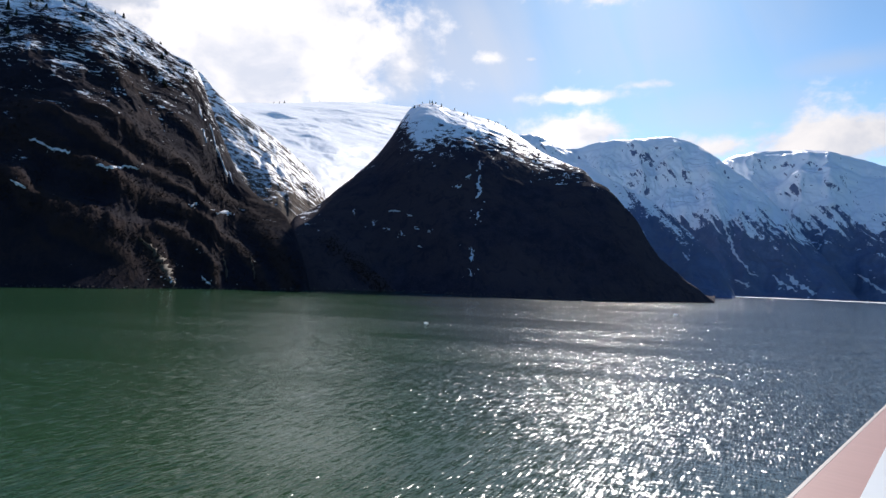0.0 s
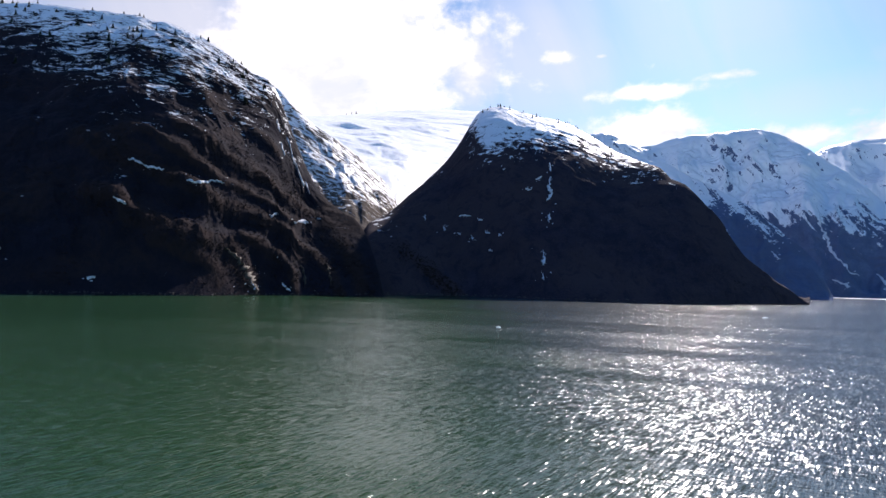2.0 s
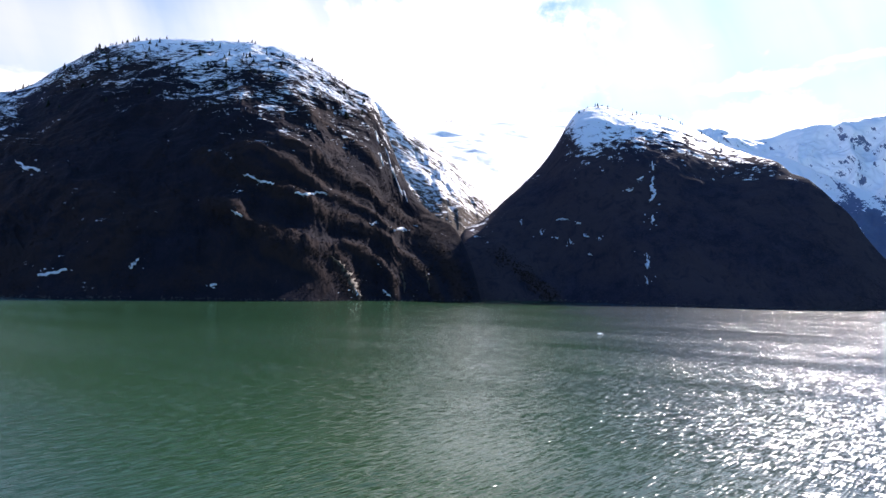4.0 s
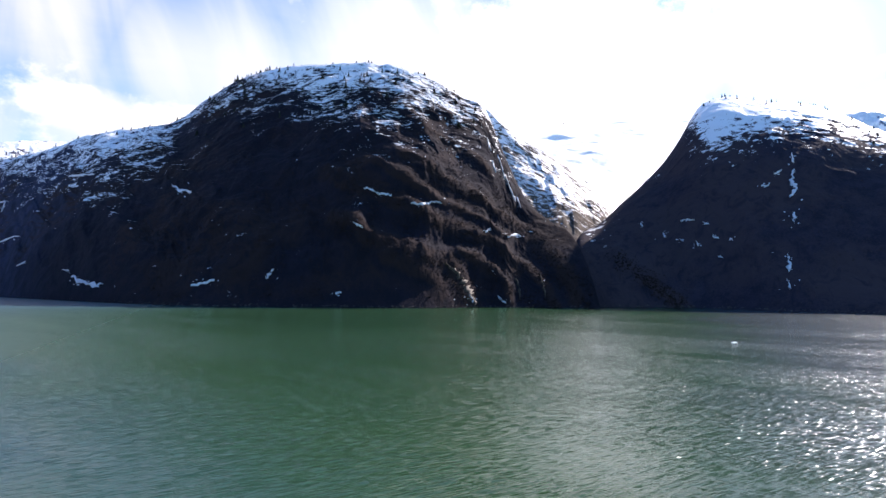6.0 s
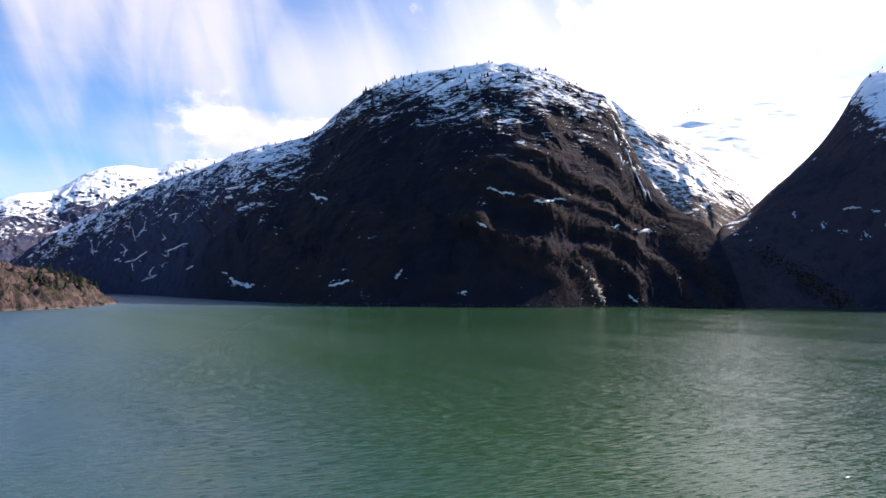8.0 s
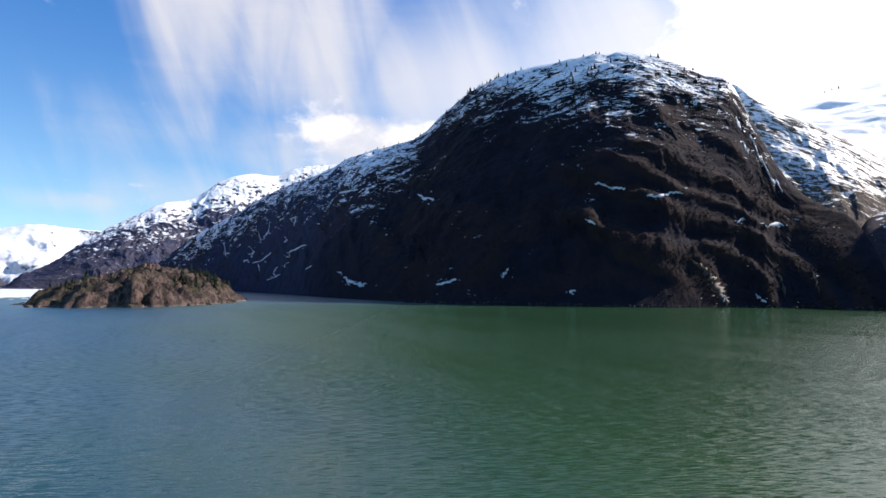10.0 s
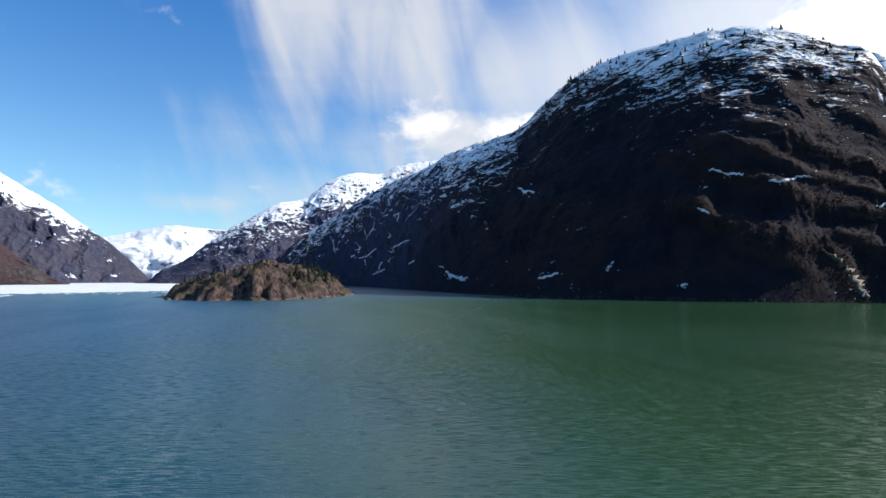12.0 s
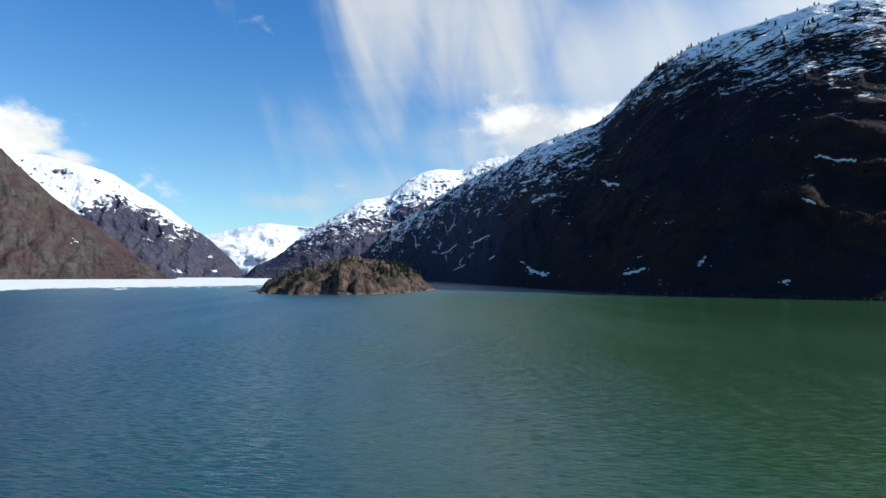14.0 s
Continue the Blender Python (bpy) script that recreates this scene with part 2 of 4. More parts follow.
def water_material():
    mat, N = material("silty_green_water")
    p = N.add("ShaderNodeNewGeometry").outputs["Position"]

    def axes(az):
        return N.vm("DOT_PRODUCT", p, tuple(bearing(az, 1))), N.vm("DOT_PRODUCT", p, tuple(bearing(az + 90, 1)))

    def ripple(az, scale, long, height, detail):
        along, across = bearing(az, 1), bearing(az + 90, 1)
        a, c = axes(az)
        v = N.add("ShaderNodeCombineXYZ", X=a, Y=N.m("MULTIPLY", c, long)).outputs[0]
        n = N.vm("SUBTRACT", N.noise(v, scale, detail, 0.6, out=1, dist=0.12), (0.5, 0.5, 0.5))
        n = N.vm("ADD", N.vm("SCALE", n, scale=0.75), N.vm("SCALE", N.vm("MULTIPLY", n, N.vm("MULTIPLY", n, n)), scale=9.0))
        sp = N.add("ShaderNodeSeparateXYZ", Vector=n)
        return N.vm("ADD", N.vm("SCALE", tuple(along), scale=N.m("MULTIPLY", sp.outputs[0], height)),
                    N.vm("SCALE", tuple(across), scale=N.m("MULTIPLY", sp.outputs[1], N.m("MULTIPLY", height, 0.75))))
    a, c = axes(48)
    broad = N.add("ShaderNodeCombineXYZ", X=N.m("MULTIPLY", a, 1.0), Y=N.m("MULTIPLY", c, 0.25)).outputs[0]
    gust = N.step(N.noise(broad, 0.012, 5.0, 0.6, dist=0.5), 0.34, 0.66)
    # calmer water in the lee of the mountains
    lee = N.step(N.vm("DOT_PRODUCT", p, tuple(bearing(-8, 1))), 110.0, 480.0)
    breeze = N.step(N.vm("DOT_PRODUCT", p, tuple(bearing(-78, 1))), -30.0, 50.0)
    windy = N.step(N.vm("DOT_PRODUCT", p, tuple(bearing(-62, 1))), 330.0, 900.0)
    lee = N.m("MULTIPLY", lee, N.m("SUBTRACT", 1.0, windy))
    gust = N.m("MULTIPLY_ADD", windy, 0.6, N.m("MULTIPLY", gust, N.m("MULTIPLY_ADD", lee, -0.35, 1.0)))
    # short wind ripples on top of longer, lower wavelets
    s = N.vm("ADD", ripple(60, 3.2, 0.10, N.m("MULTIPLY_ADD", gust, 0.20, 0.86), 1.0), ripple(-14, 2.4, 0.14, N.m("MULTIPLY", N.m("MULTIPLY_ADD", gust, 0.45, 0.65), N.m("MULTIPLY_ADD", breeze, 0.85, 0.15)), 2.0))
    s = N.vm("ADD", s, ripple(30, 6.5, 0.40, N.m("MULTIPLY_ADD", gust, 0.30, 0.50), 2.0))
    s = N.vm("ADD", s, ripple(66, 0.6, 0.11, N.m("MULTIPLY_ADD", gust, 0.10, 0.17), 3.0))
    # cat's paws: long narrow streaks of rougher and smoother water
    a, c = axes(-12)
    paws = N.noise(N.add("ShaderNodeCombineXYZ", X=a, Y=N.m("MULTIPLY", c, 0.13)).outputs[0], 0.028, 4.0, 0.6, dist=0.4)
    calm = N.m("MULTIPLY", N.step(paws, 0.38, 0.62), 0.80)
    s = N.vm("SCALE", s, scale=N.m("MULTIPLY", N.m("MULTIPLY_ADD", lee, -0.10, 1.0), N.m("ADD", calm, 0.58)))
    fetch = N.step(N.vm("DOT_PRODUCT", p, tuple(bearing(142, 1))), -60.0, 130.0)
    s = N.vm("SCALE", s, scale=N.m("MULTIPLY_ADD", fetch, 0.55, 1.0))
    nrm = N.vm("NORMALIZE", N.vm("ADD", s, (0, 0, 1)))
    silt = N.noise(p, 0.004, 3.0, 0.5)
    col = N.mix(N.step(silt, 0.3, 0.7), (0.021, 0.061, 0.026), (0.027, 0.072, 0.031))
    # blue sky reflection put into the water colour beyond a ragged line
    sky_side = N.m("ADD", N.vm("DOT_PRODUCT", p, tuple(bearing(166, 1))), N.m("MULTIPLY", N.m("SUBTRACT", N.noise(p, 0.008, 4.0, 0.6), 0.5), 160.0))
    col = N.mix(N.step(sky_side, -70.0, 90.0), col, (0.007, 0.048, 0.090))
    # paler colour off the far shore, painting in the bright sky's reflection
    pale_sky = N.m("ADD", N.vm("DOT_PRODUCT", p, tuple(bearing(80, 1))), N.m("MULTIPLY", N.m("SUBTRACT", N.noise(p, 0.006, 4.0, 0.6), 0.5), 240.0))
    col = N.mix(N.step(pale_sky, 480.0, 900.0, 0.85), col, (0.050, 0.112, 0.138))
    # sky glare on the right-hand water, put in as a slate base colour
    slate = N.m("ADD", N.vm("DOT_PRODUCT", p, tuple(bearing(-84, 1))), N.m("MULTIPLY", N.m("SUBTRACT", N.noise(p, 0.012, 4.0, 0.6), 0.5), 120.0))
    col = N.mix(N.step(slate, -25.0, 75.0), col, (0.055, 0.077, 0.082))
    b = finish(N, col, N.m("MULTIPLY_ADD", fetch, 0.18, 0.15), nrm, 0.5)
    b.inputs["IOR"].default_value = 1.33
    return mat


WATER = water_material()


# ---- terrain ----
class Field:
    """Smooth gradient noise over two coordinates, in numpy."""

    def __init__(self, seed):
        r = np.random.RandomState(seed)
        self.p = r.permutation(256)
        a = r.uniform(0, 2 * math.pi, 256)
        self.gx, self.gy = np.cos(a), np.sin(a)

    def one(self, x, y):
        xi, yi = np.floor(x).astype(int), np.floor(y).astype(int)
        fx, fy = x - xi, y - yi
        ux, uy = fx ** 3 * (fx * (fx * 6 - 15) + 10), fy ** 3 * (fy * (fy * 6 - 15) + 10)

        def g(i, j):
            h = self.p[(self.p[(xi + i) & 255] + yi + j) & 255]
            return self.gx[h] * (fx - i) + self.gy[h] * (fy - j)
        a = g(0, 0) * (1 - ux) + g(1, 0) * ux
        b = g(0, 1) * (1 - ux) + g(1, 1) * ux
        return (a * (1 - uy) + b * uy) * 1.4

    def fbm(self, x, y, octaves=5, gain=0.5, ridged=False):
        out, amp = 0.0, 1.0
        for k in range(octaves):
            n = self.one(x * 2 ** k + 17.3 * k, y * 2 ** k - 9.1 * k)
            out = out + amp * ((0.5 - np.abs(n)) * 2 - 0.5 if ridged else n)
            amp *= gain
        return out


def curve_at(points, x):
    """Smooth interpolation of rows (x, a, b, ...) with falling or rising x."""
    pts = np.array(sorted(points), float)
    out = []
    for k in range(1, pts.shape[1]):
        xs, ys = pts[:, 0], pts[:, k]
        d = np.gradient(ys, xs)
        i = np.clip(np.searchsorted(xs, x) - 1, 0, len(xs) - 2)
        h = xs[i + 1] - xs[i]
        t = np.clip((x - xs[i]) / h, 0, 1)
        out.append((2 * t**3 - 3 * t**2 + 1) * ys[i] + (t**3 - 2 * t**2 + t) * h * d[i] + (3 * t**2 - 2 * t**3) * ys[i + 1] + (t**3 - t**2) * h * d[i + 1])
    return out


RANGES = {}


def massif(name, ridge, foot, mat, seed, snow=420.0, power=0.75, depth=700, nu=400, nv=150, nb=30, gully=30.0, lump=25.0, ledge=0.0,
           crest=5.0, dip=0.25, spurs=(), base=-6.0, label="", gully_len=0.35, wave=1.0, gain=0.5, broad=1.0):
    """A mountain: a crest line (azimuth, elevation in degrees, distance) above a shore line (azimuth, distance), filled in by a rounded face
    with gullies, lumps and ledges, and a back slope."""
    lo, hi = min(r[0] for r in ridge), max(r[0] for r in ridge)
    az = np.linspace(lo, hi, nu)
    el, rd = curve_at(ridge, az)
    fd = curve_at(foot, az)[0]
    rz = EYE_Z + rd * np.tan(np.radians(el))
    f = Field(seed)
    arc = np.radians(az) * 0.5 * (rd + fd)
    rough = crest * f.fbm(arc / 60, arc * 0, 5, 0.6)
    rz = np.maximum(rz, base + 1)
    v = np.linspace(0, 1, nv) ** 0.9
    V, A = np.meshgrid(v, az, indexing="ij")
    R = fd + (rd - fd) * V
    pw = curve_at(power, az)[0] if isinstance(power, list) else power
    prof = 1 - (1 - V) ** (1 / pw)
    for _ in range(4):
        Z = base + (rz - base) * prof
        seen = np.max((Z - EYE_Z) / R, axis=0)
        rz = np.where(el > 0.5, np.maximum(EYE_Z + (rz - EYE_Z) * np.tan(np.radians(el)) / np.maximum(seen, 1e-4), base + 1), rz)
    Z = base + (rz - base) * prof
    slope = np.hypot(rd - fd, rz)
    mid = 0.5 * (rd + fd)
    along = np.concatenate([[0.0], np.cumsum(np.hypot(np.diff(np.radians(az)) * 0.5 * (mid[1:] + mid[:-1]), np.diff(mid)))])
    U = along / broad + 0 * V
    S = V * slope
    wx = 30 * f.fbm(U / 160, S / 160, 3)
    wy = 30 * f.fbm(U / 160 + 40, S / 160 + 9, 3)
    win = np.clip(V / 0.10, 0, 1) * (1 - 0.9 * np.clip((V - 0.72) / 0.28, 0, 1) ** 1.5)
    size = np.clip(rz / 350, 0.4, 1.2) + 0 * V
    D = gully * f.fbm((U + wx) / (110 * wave), (S + wy) / (110 * wave) * gully_len, 5, gain, True)
    D = D + lump * f.fbm((U + wx) / (170 * wave) + 5, (S + wy) / (130 * wave) + 3, 6, gain)
    if ledge:
        w = (S + dip * U + wy)
        D = D + ledge * f.fbm((U + wx) / 70 + 71, w / 9.5, 4, 0.6, True)
    E = np.degrees(np.arctan2(Z - EYE_Z, R))
    X, Y = np.radians(A) * 1050, S
    shrub = np.zeros(U.shape)
    for pts, height, width in spurs:
        line = []
        for pa, pe in pts:
            j = int(np.argmin(np.abs(az - pa)))
            line.append(np.array((math.radians(pa) * 1050, np.interp(pe, E[:, j], S[:, j]))))
        best = np.full(U.shape, 1e9)
        for p0, p1 in zip(line, line[1:]):
            dd = p1 - p0
            t = np.clip(((X + wx * 0.5 - p0[0]) * dd[0] + (Y + wy * 0.5 - p0[1]) * dd[1]) / (dd @ dd), 0, 1)
            best = np.minimum(best, np.hypot(X + wx * 0.5 - p0[0] - t * dd[0], Y + wy * 0.5 - p0[1] - t * dd[1]))
        D = D + height * np.exp(-(best / width) ** 2)
        shrub = np.maximum(shrub, np.exp(-(best / width / 0.9) ** 2))
    D = D * win * size
    R = R - 0.72 * D
    Z = Z + 0.55 * D + rough * V ** 10
    # back slope
    b = np.linspace(0, 1, nb + 1)[1:]
    B, A2 = np.meshgrid(b, az, indexing="ij")
    R2 = rd + depth * B
    Z2 = base + (rz - base) * (1 - B ** 1.4) + rough * (1 - B) ** 4 + 12 * f.fbm(A2 * 0.6, B * 6, 4) * B * (1 - B) * 4
    R, Z, A = np.vstack([R, R2]), np.vstack([Z, Z2]), np.vstack([A, A2])
    a = np.radians(A)
    P = np.stack([-np.sin(a) * R, np.cos(a) * R, Z], -1)
    rows, cols = P.shape[:2]
    idx = np.arange(rows * cols).reshape(rows, cols)
    quads = np.stack([idx[:-1, :-1], idx[1:, :-1], idx[1:, 1:], idx[:-1, 1:]], -1).reshape(-1, 4)
    me = bpy.data.meshes.new(name)
    me.from_pydata(P.reshape(-1, 3).tolist(), [], quads.tolist())
    me.materials.append(mat)
    me.polygons.foreach_set("use_smooth", np.ones(len(me.polygons), bool))
    level = curve_at(snow, az)[0] if isinstance(snow, list) else np.full(nu, float(snow))
    thick = np.vstack([shrub, np.zeros((rows - nv, nu))])
    me.attributes.new("shrub", "FLOAT", "POINT").data.foreach_set("value", thick.astype(np.float32).ravel())
    me.attributes.new("snow_line", "FLOAT", "POINT").data.foreach_set("value", np.tile(level, rows).astype(np.float32))
    ob = tagged(new(name, me), label, "mountain", "mountains round the fjord")
    RANGES[seed] = dict(ob=ob, P=P, nv=nv, az=az)
    return ob


massif("mountain", [
    (80.5, 0.6, 2800), (78.6, 2.4, 2750), (75.5, 4.95, 2600), (72.6, 6.75, 2500), (69.8, 8.7, 2400), (66.9, 10.1, 2250), (63.9, 11.5, 2100), (60.9, 13.0, 2000),
    (57.7, 13.8, 1900), (54.7, 15.1, 1780), (51.9, 17.6, 1680), (49.6, 19.3, 1600), (46.8, 20.5, 1540), (43.8, 21.3, 1510), (40.6, 21.75, 1490),
    (37.3, 22.1, 1470), (34.5, 22.0, 1450), (31.6, 21.3, 1430), (29.3, 20.4, 1410), (26.9, 19.2, 1390), (24.6, 17.9, 1370),
    (23.3, 15.2, 1300), (22.1, 12.4, 1200), (20.3, 9.1, 1075), (18.0, 6.8, 995), (15.7, 5.2, 955), (14.7, 3.3, 915), (13.9, 1.0, 880), (13.2, -1.6, 860)],
    [(80.5, 2600), (71.6, 1990), (67.3, 1450), (62.5, 1080), (57.3, 880), (53, 790), (46.3, 750), (40, 725), (34.8, 715), (30, 730), (25.5, 775), (18, 800), (13.2, 835)],
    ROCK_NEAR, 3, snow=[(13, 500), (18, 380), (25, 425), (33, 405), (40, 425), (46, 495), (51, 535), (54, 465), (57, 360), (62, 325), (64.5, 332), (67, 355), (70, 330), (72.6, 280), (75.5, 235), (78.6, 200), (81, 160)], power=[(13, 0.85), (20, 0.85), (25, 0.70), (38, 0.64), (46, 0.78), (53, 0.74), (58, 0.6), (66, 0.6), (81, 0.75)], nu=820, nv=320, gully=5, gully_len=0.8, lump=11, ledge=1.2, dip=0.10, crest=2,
    spurs=[([(39.8, 7.0), (38.3, 5.6), (36.5, 4.8), (33.5, 4.3), (30.5, 3.3), (28.2, 2.2), (26.8, 0.4), (25.6, -1.7)], 14, 23),
           ([(40.5, 11.6), (37, 9.8), (34.0, 8.9), (30.5, 7.6), (27.0, 6.0), (23.5, 4.0), (21.6, 1.6)], 11, 21),
           ([(33, 13.2), (29, 11.4), (26, 9.8), (22.5, 7.2), (19.0, 5.0), (16.6, 2.2), (15.6, -0.8)], 11, 22),
           ([(36, 12.2), (32, 10.6), (28.5, 8.8), (24.8, 6.6), (22.5, 5.0)], 10, 14),
           ([(34.5, 3.0), (31.5, 1.9), (29.5, 0.3), (28.8, -1.2)], 12, 15),
           ([(27.0, 3.2), (24.0, 1.9), (22.4, 0.0), (21.8, -1.4)], 12, 14),
           ([(22.5, 3.4), (20.0, 2.2), (18.4, 0.4), (17.8, -1.3)], 12, 14),
           ([(31.0, 16.8), (28, 15.0), (25, 12.5)], 8, 22)],
    label="steep dark rock mountain with scrub and a snow-dusted rounded top")

massif("mountain", [
    (16.5, 3.0, 1080), (15.1, 5.5, 1150), (13.4, 6.45, 1230), (11.1, 8.5, 1300), (8.8, 10.55, 1360), (7.1, 12.3, 1420), (5.4, 14.8, 1440), (4.3, 16.6, 1490),
    (2.0, 17.5, 1510), (-0.3, 16.95, 1490), (-2.6, 16.45, 1470), (-5.1, 15.75, 1450), (-6.8, 14.75, 1410), (-9.6, 13.0, 1330), (-12.4, 11.75, 1245),
    (-13.8, 11.2, 1215), (-14.6, 10.4, 1200), (-16.2, 9.4, 1170), (-17.5, 7.8, 1145), (-19.0, 6.1, 1128), (-20.3, 3.8, 1122), (-21.2, 2.6, 1120), (-22.7, 1.35, 1122), (-24.3, 0.0, 1128), (-25.8, -1.25, 1136)],
    [(16.5, 880), (14.3, 895), (5.7, 950), (-2.8, 885), (-13.2, 900), (-22.2, 1045), (-25.8, 1125)],
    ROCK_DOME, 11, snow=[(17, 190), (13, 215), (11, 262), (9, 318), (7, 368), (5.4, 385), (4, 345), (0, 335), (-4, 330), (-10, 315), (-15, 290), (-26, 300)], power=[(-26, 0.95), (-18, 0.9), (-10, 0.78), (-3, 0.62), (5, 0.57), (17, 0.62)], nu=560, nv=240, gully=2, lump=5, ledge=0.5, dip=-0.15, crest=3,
    spurs=[([(12.0, 3.6), (10.4, 2.0), (8.6, 0.9), (7.0, -0.4), (5.6, -1.5)], 16, 20)],
    label="dark rounded rock dome with a bright snow cap")

massif("mountain", [(26, 17.6, 1800), (24.5, 18.0, 1750), (22.8, 16.5, 1700), (20.4, 14.8, 1720), (17.5, 13.1, 1780), (15.1, 11.3, 1850), (12.6, 8.8, 1950), (11.0, 6.5, 2000)],
       [(26, 1400), (20, 1330), (14, 1300), (11, 1400)], ROCK_FLANK, 21, snow=262, power=0.9, nu=200, nv=120, gully=10, lump=10, gully_len=0.15, crest=3,
       label="snow-streaked rocky flank of a hanging valley")

massif("mountain", [(28, 15.4, 3000), (20.4, 15.9, 3400), (16.3, 16.4, 3900), (12.9, 16.9, 4350), (8.4, 17.2, 4700), (5.1, 17.1, 4800), (1.0, 17.0, 4850)],
       [(28, 1450), (20, 1560), (12, 1700), (8, 1850), (1.0, 2150)], SNOW_FIELD, 31, snow=100, power=0.95, nu=300, nv=200, gully=5, gully_len=0.6, lump=30, depth=60, crest=3, base=190, wave=3.2, gain=0.45, broad=1.8,
       label="bright snow bowl above a hanging valley")

massif("mountain", [(-3.0, 15.5, 2300), (-5.4, 15.3, 2300), (-6.8, 14.7, 2290), (-9.6, 13.15, 2270), (-12.4, 12.1, 2210), (-14.6, 11.4, 2160), (-17.2, 9.8, 2100), (-18.5, 9.1, 2080), (-21.0, 7.6, 2030),
                    (-22.7, 6.1, 1980), (-24.5, 4.3, 1930), (-26.3, 2.2, 1870), (-27.4, -0.6, 1800)],
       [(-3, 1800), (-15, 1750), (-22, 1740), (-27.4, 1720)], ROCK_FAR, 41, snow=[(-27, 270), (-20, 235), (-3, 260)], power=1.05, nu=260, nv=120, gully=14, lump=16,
       label="snow-topped shoulder behind a dark dome")

massif("mountain", [(-2, 13.5, 3850), (-7.9, 14.7, 3850), (-9.6, 14.5, 3850), (-11.9, 13.4, 3850), (-15.2, 13.95, 3800), (-18.9, 14.05, 3750), (-23.0, 13.75, 3700), (-24.9, 12.7, 3650),
                    (-27, 11.0, 3600), (-29.1, 9.2, 3550), (-31.2, 6.8, 3480), (-33.2, 4.2, 3400), (-35, 1.8, 3300), (-36.5, -0.6, 3200)],
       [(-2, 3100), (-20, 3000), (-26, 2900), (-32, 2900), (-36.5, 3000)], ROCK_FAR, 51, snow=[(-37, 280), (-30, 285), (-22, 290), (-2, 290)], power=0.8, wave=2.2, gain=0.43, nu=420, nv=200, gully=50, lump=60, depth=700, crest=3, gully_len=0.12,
       label="distant mountain tinted blue-grey for haze, with wide shaded snowfields")

massif("mountain", [(-21, 8.0, 4300), (-24.9, 10.6, 4250), (-26.8, 11.9, 4200), (-29.1, 12.3, 4200), (-31.7, 12.25, 4200), (-34.2, 11.9, 4150), (-36.5, 11.1, 4150), (-38.2, 10.4, 4100), (-44, 9.5, 4100), (-52, 8, 4100), (-60, 3, 4000)],
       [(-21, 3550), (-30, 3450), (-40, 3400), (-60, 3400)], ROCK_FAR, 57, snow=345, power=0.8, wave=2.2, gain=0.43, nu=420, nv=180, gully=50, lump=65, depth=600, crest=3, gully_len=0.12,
       label="distant mountain tinted blue-grey for haze, with a rounded snow top")

massif("mountain", [(91.2, -0.3, 3330), (90.2, -0.2, 3340), (89.2, 0.7, 3360), (87.7, 1.4, 3400), (84.5, 3.95, 3520), (81.8, 5.7, 3620), (79.0, 7.3, 3740), (76.1, 8.1, 3860), (73.9, 9.85, 3960),
                    (71.0, 10.7, 4100), (68.9, 10.6, 4200), (67.5, 11.3, 4250), (64.6, 11.9, 4350), (62.9, 12.2, 4400), (58, 12.0, 4500), (54, 8, 4500)],
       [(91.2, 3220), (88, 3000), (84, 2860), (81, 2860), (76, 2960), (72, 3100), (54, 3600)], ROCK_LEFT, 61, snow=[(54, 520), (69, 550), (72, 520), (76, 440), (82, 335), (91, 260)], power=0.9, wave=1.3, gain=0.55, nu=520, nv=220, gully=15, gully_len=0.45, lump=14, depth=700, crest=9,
       label="snowy rock peaks above a dark ridge beside the inlet")

massif("mountain", [(135, 14, 2300), (122, 13.2, 2500), (113, 11.4, 2700), (109.2, 9.9, 2750), (107.7, 8.4, 2760), (106.2, 6.95, 2760), (104.1, 5.2, 2760), (102.0, 3.85, 2750), (99.8, 1.95, 2730), (97.5, 0.2, 2700), (96.0, -0.6, 2680)],
       [(135, 1900), (115, 2300), (108, 2450), (100, 2560), (96, 2620)], ROCK_BROWN, 71, snow=1500, power=0.9, nu=360, nv=180, gully=15, gully_len=0.3, lump=16, crest=5, gain=0.55,
       label="brown scrub-covered slope beside the ice floes")

massif("mountain", [(125, 12, 4100), (113, 11.5, 4100), (109.3, 10.85, 4050), (108.1, 9.95, 4050), (106.2, 9.7, 4050), (103.8, 9.3, 4000), (101.7, 8.8, 4000), (99.5, 7.5, 3950), (97.2, 6.1, 3900), (95.3, 4.65, 3880), (93.3, 3.15, 3850), (91.3, 1.3, 3820), (89.8, -0.3, 3800)],
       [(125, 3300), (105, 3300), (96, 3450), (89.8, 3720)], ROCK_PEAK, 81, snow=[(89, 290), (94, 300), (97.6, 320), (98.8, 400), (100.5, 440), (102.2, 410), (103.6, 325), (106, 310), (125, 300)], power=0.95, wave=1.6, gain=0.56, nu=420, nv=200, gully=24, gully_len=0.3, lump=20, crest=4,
       label="rock mountain tinted blue-grey for haze, with a bright snow cap")

massif("mountain", [(97, 3.4, 4750), (93.3, 3.75, 4700), (90.9, 4.35, 4700), (88.3, 4.85, 4700), (86.1, 4.75, 4700), (84.0, 4.7, 4700), (79, 4.3, 4700)],
       [(97, 4100), (90, 4000), (79, 4100)], ROCK_GLACIER, 91, snow=-20, power=1.1, wave=4.0, gain=0.45, nu=240, nv=110, nb=8, depth=200, gully=16, gully_len=0.5, lump=165, crest=4,
       label="white snow peak with a glacier tongue")


# ---- water ----
bm = bmesh.new()
bmesh.ops.create_grid(bm, x_segments=8, y_segments=8, size=9000)
me = bpy.data.meshes.new("water")
bm.to_mesh(me)
bm.free()
me.materials.append(WATER)
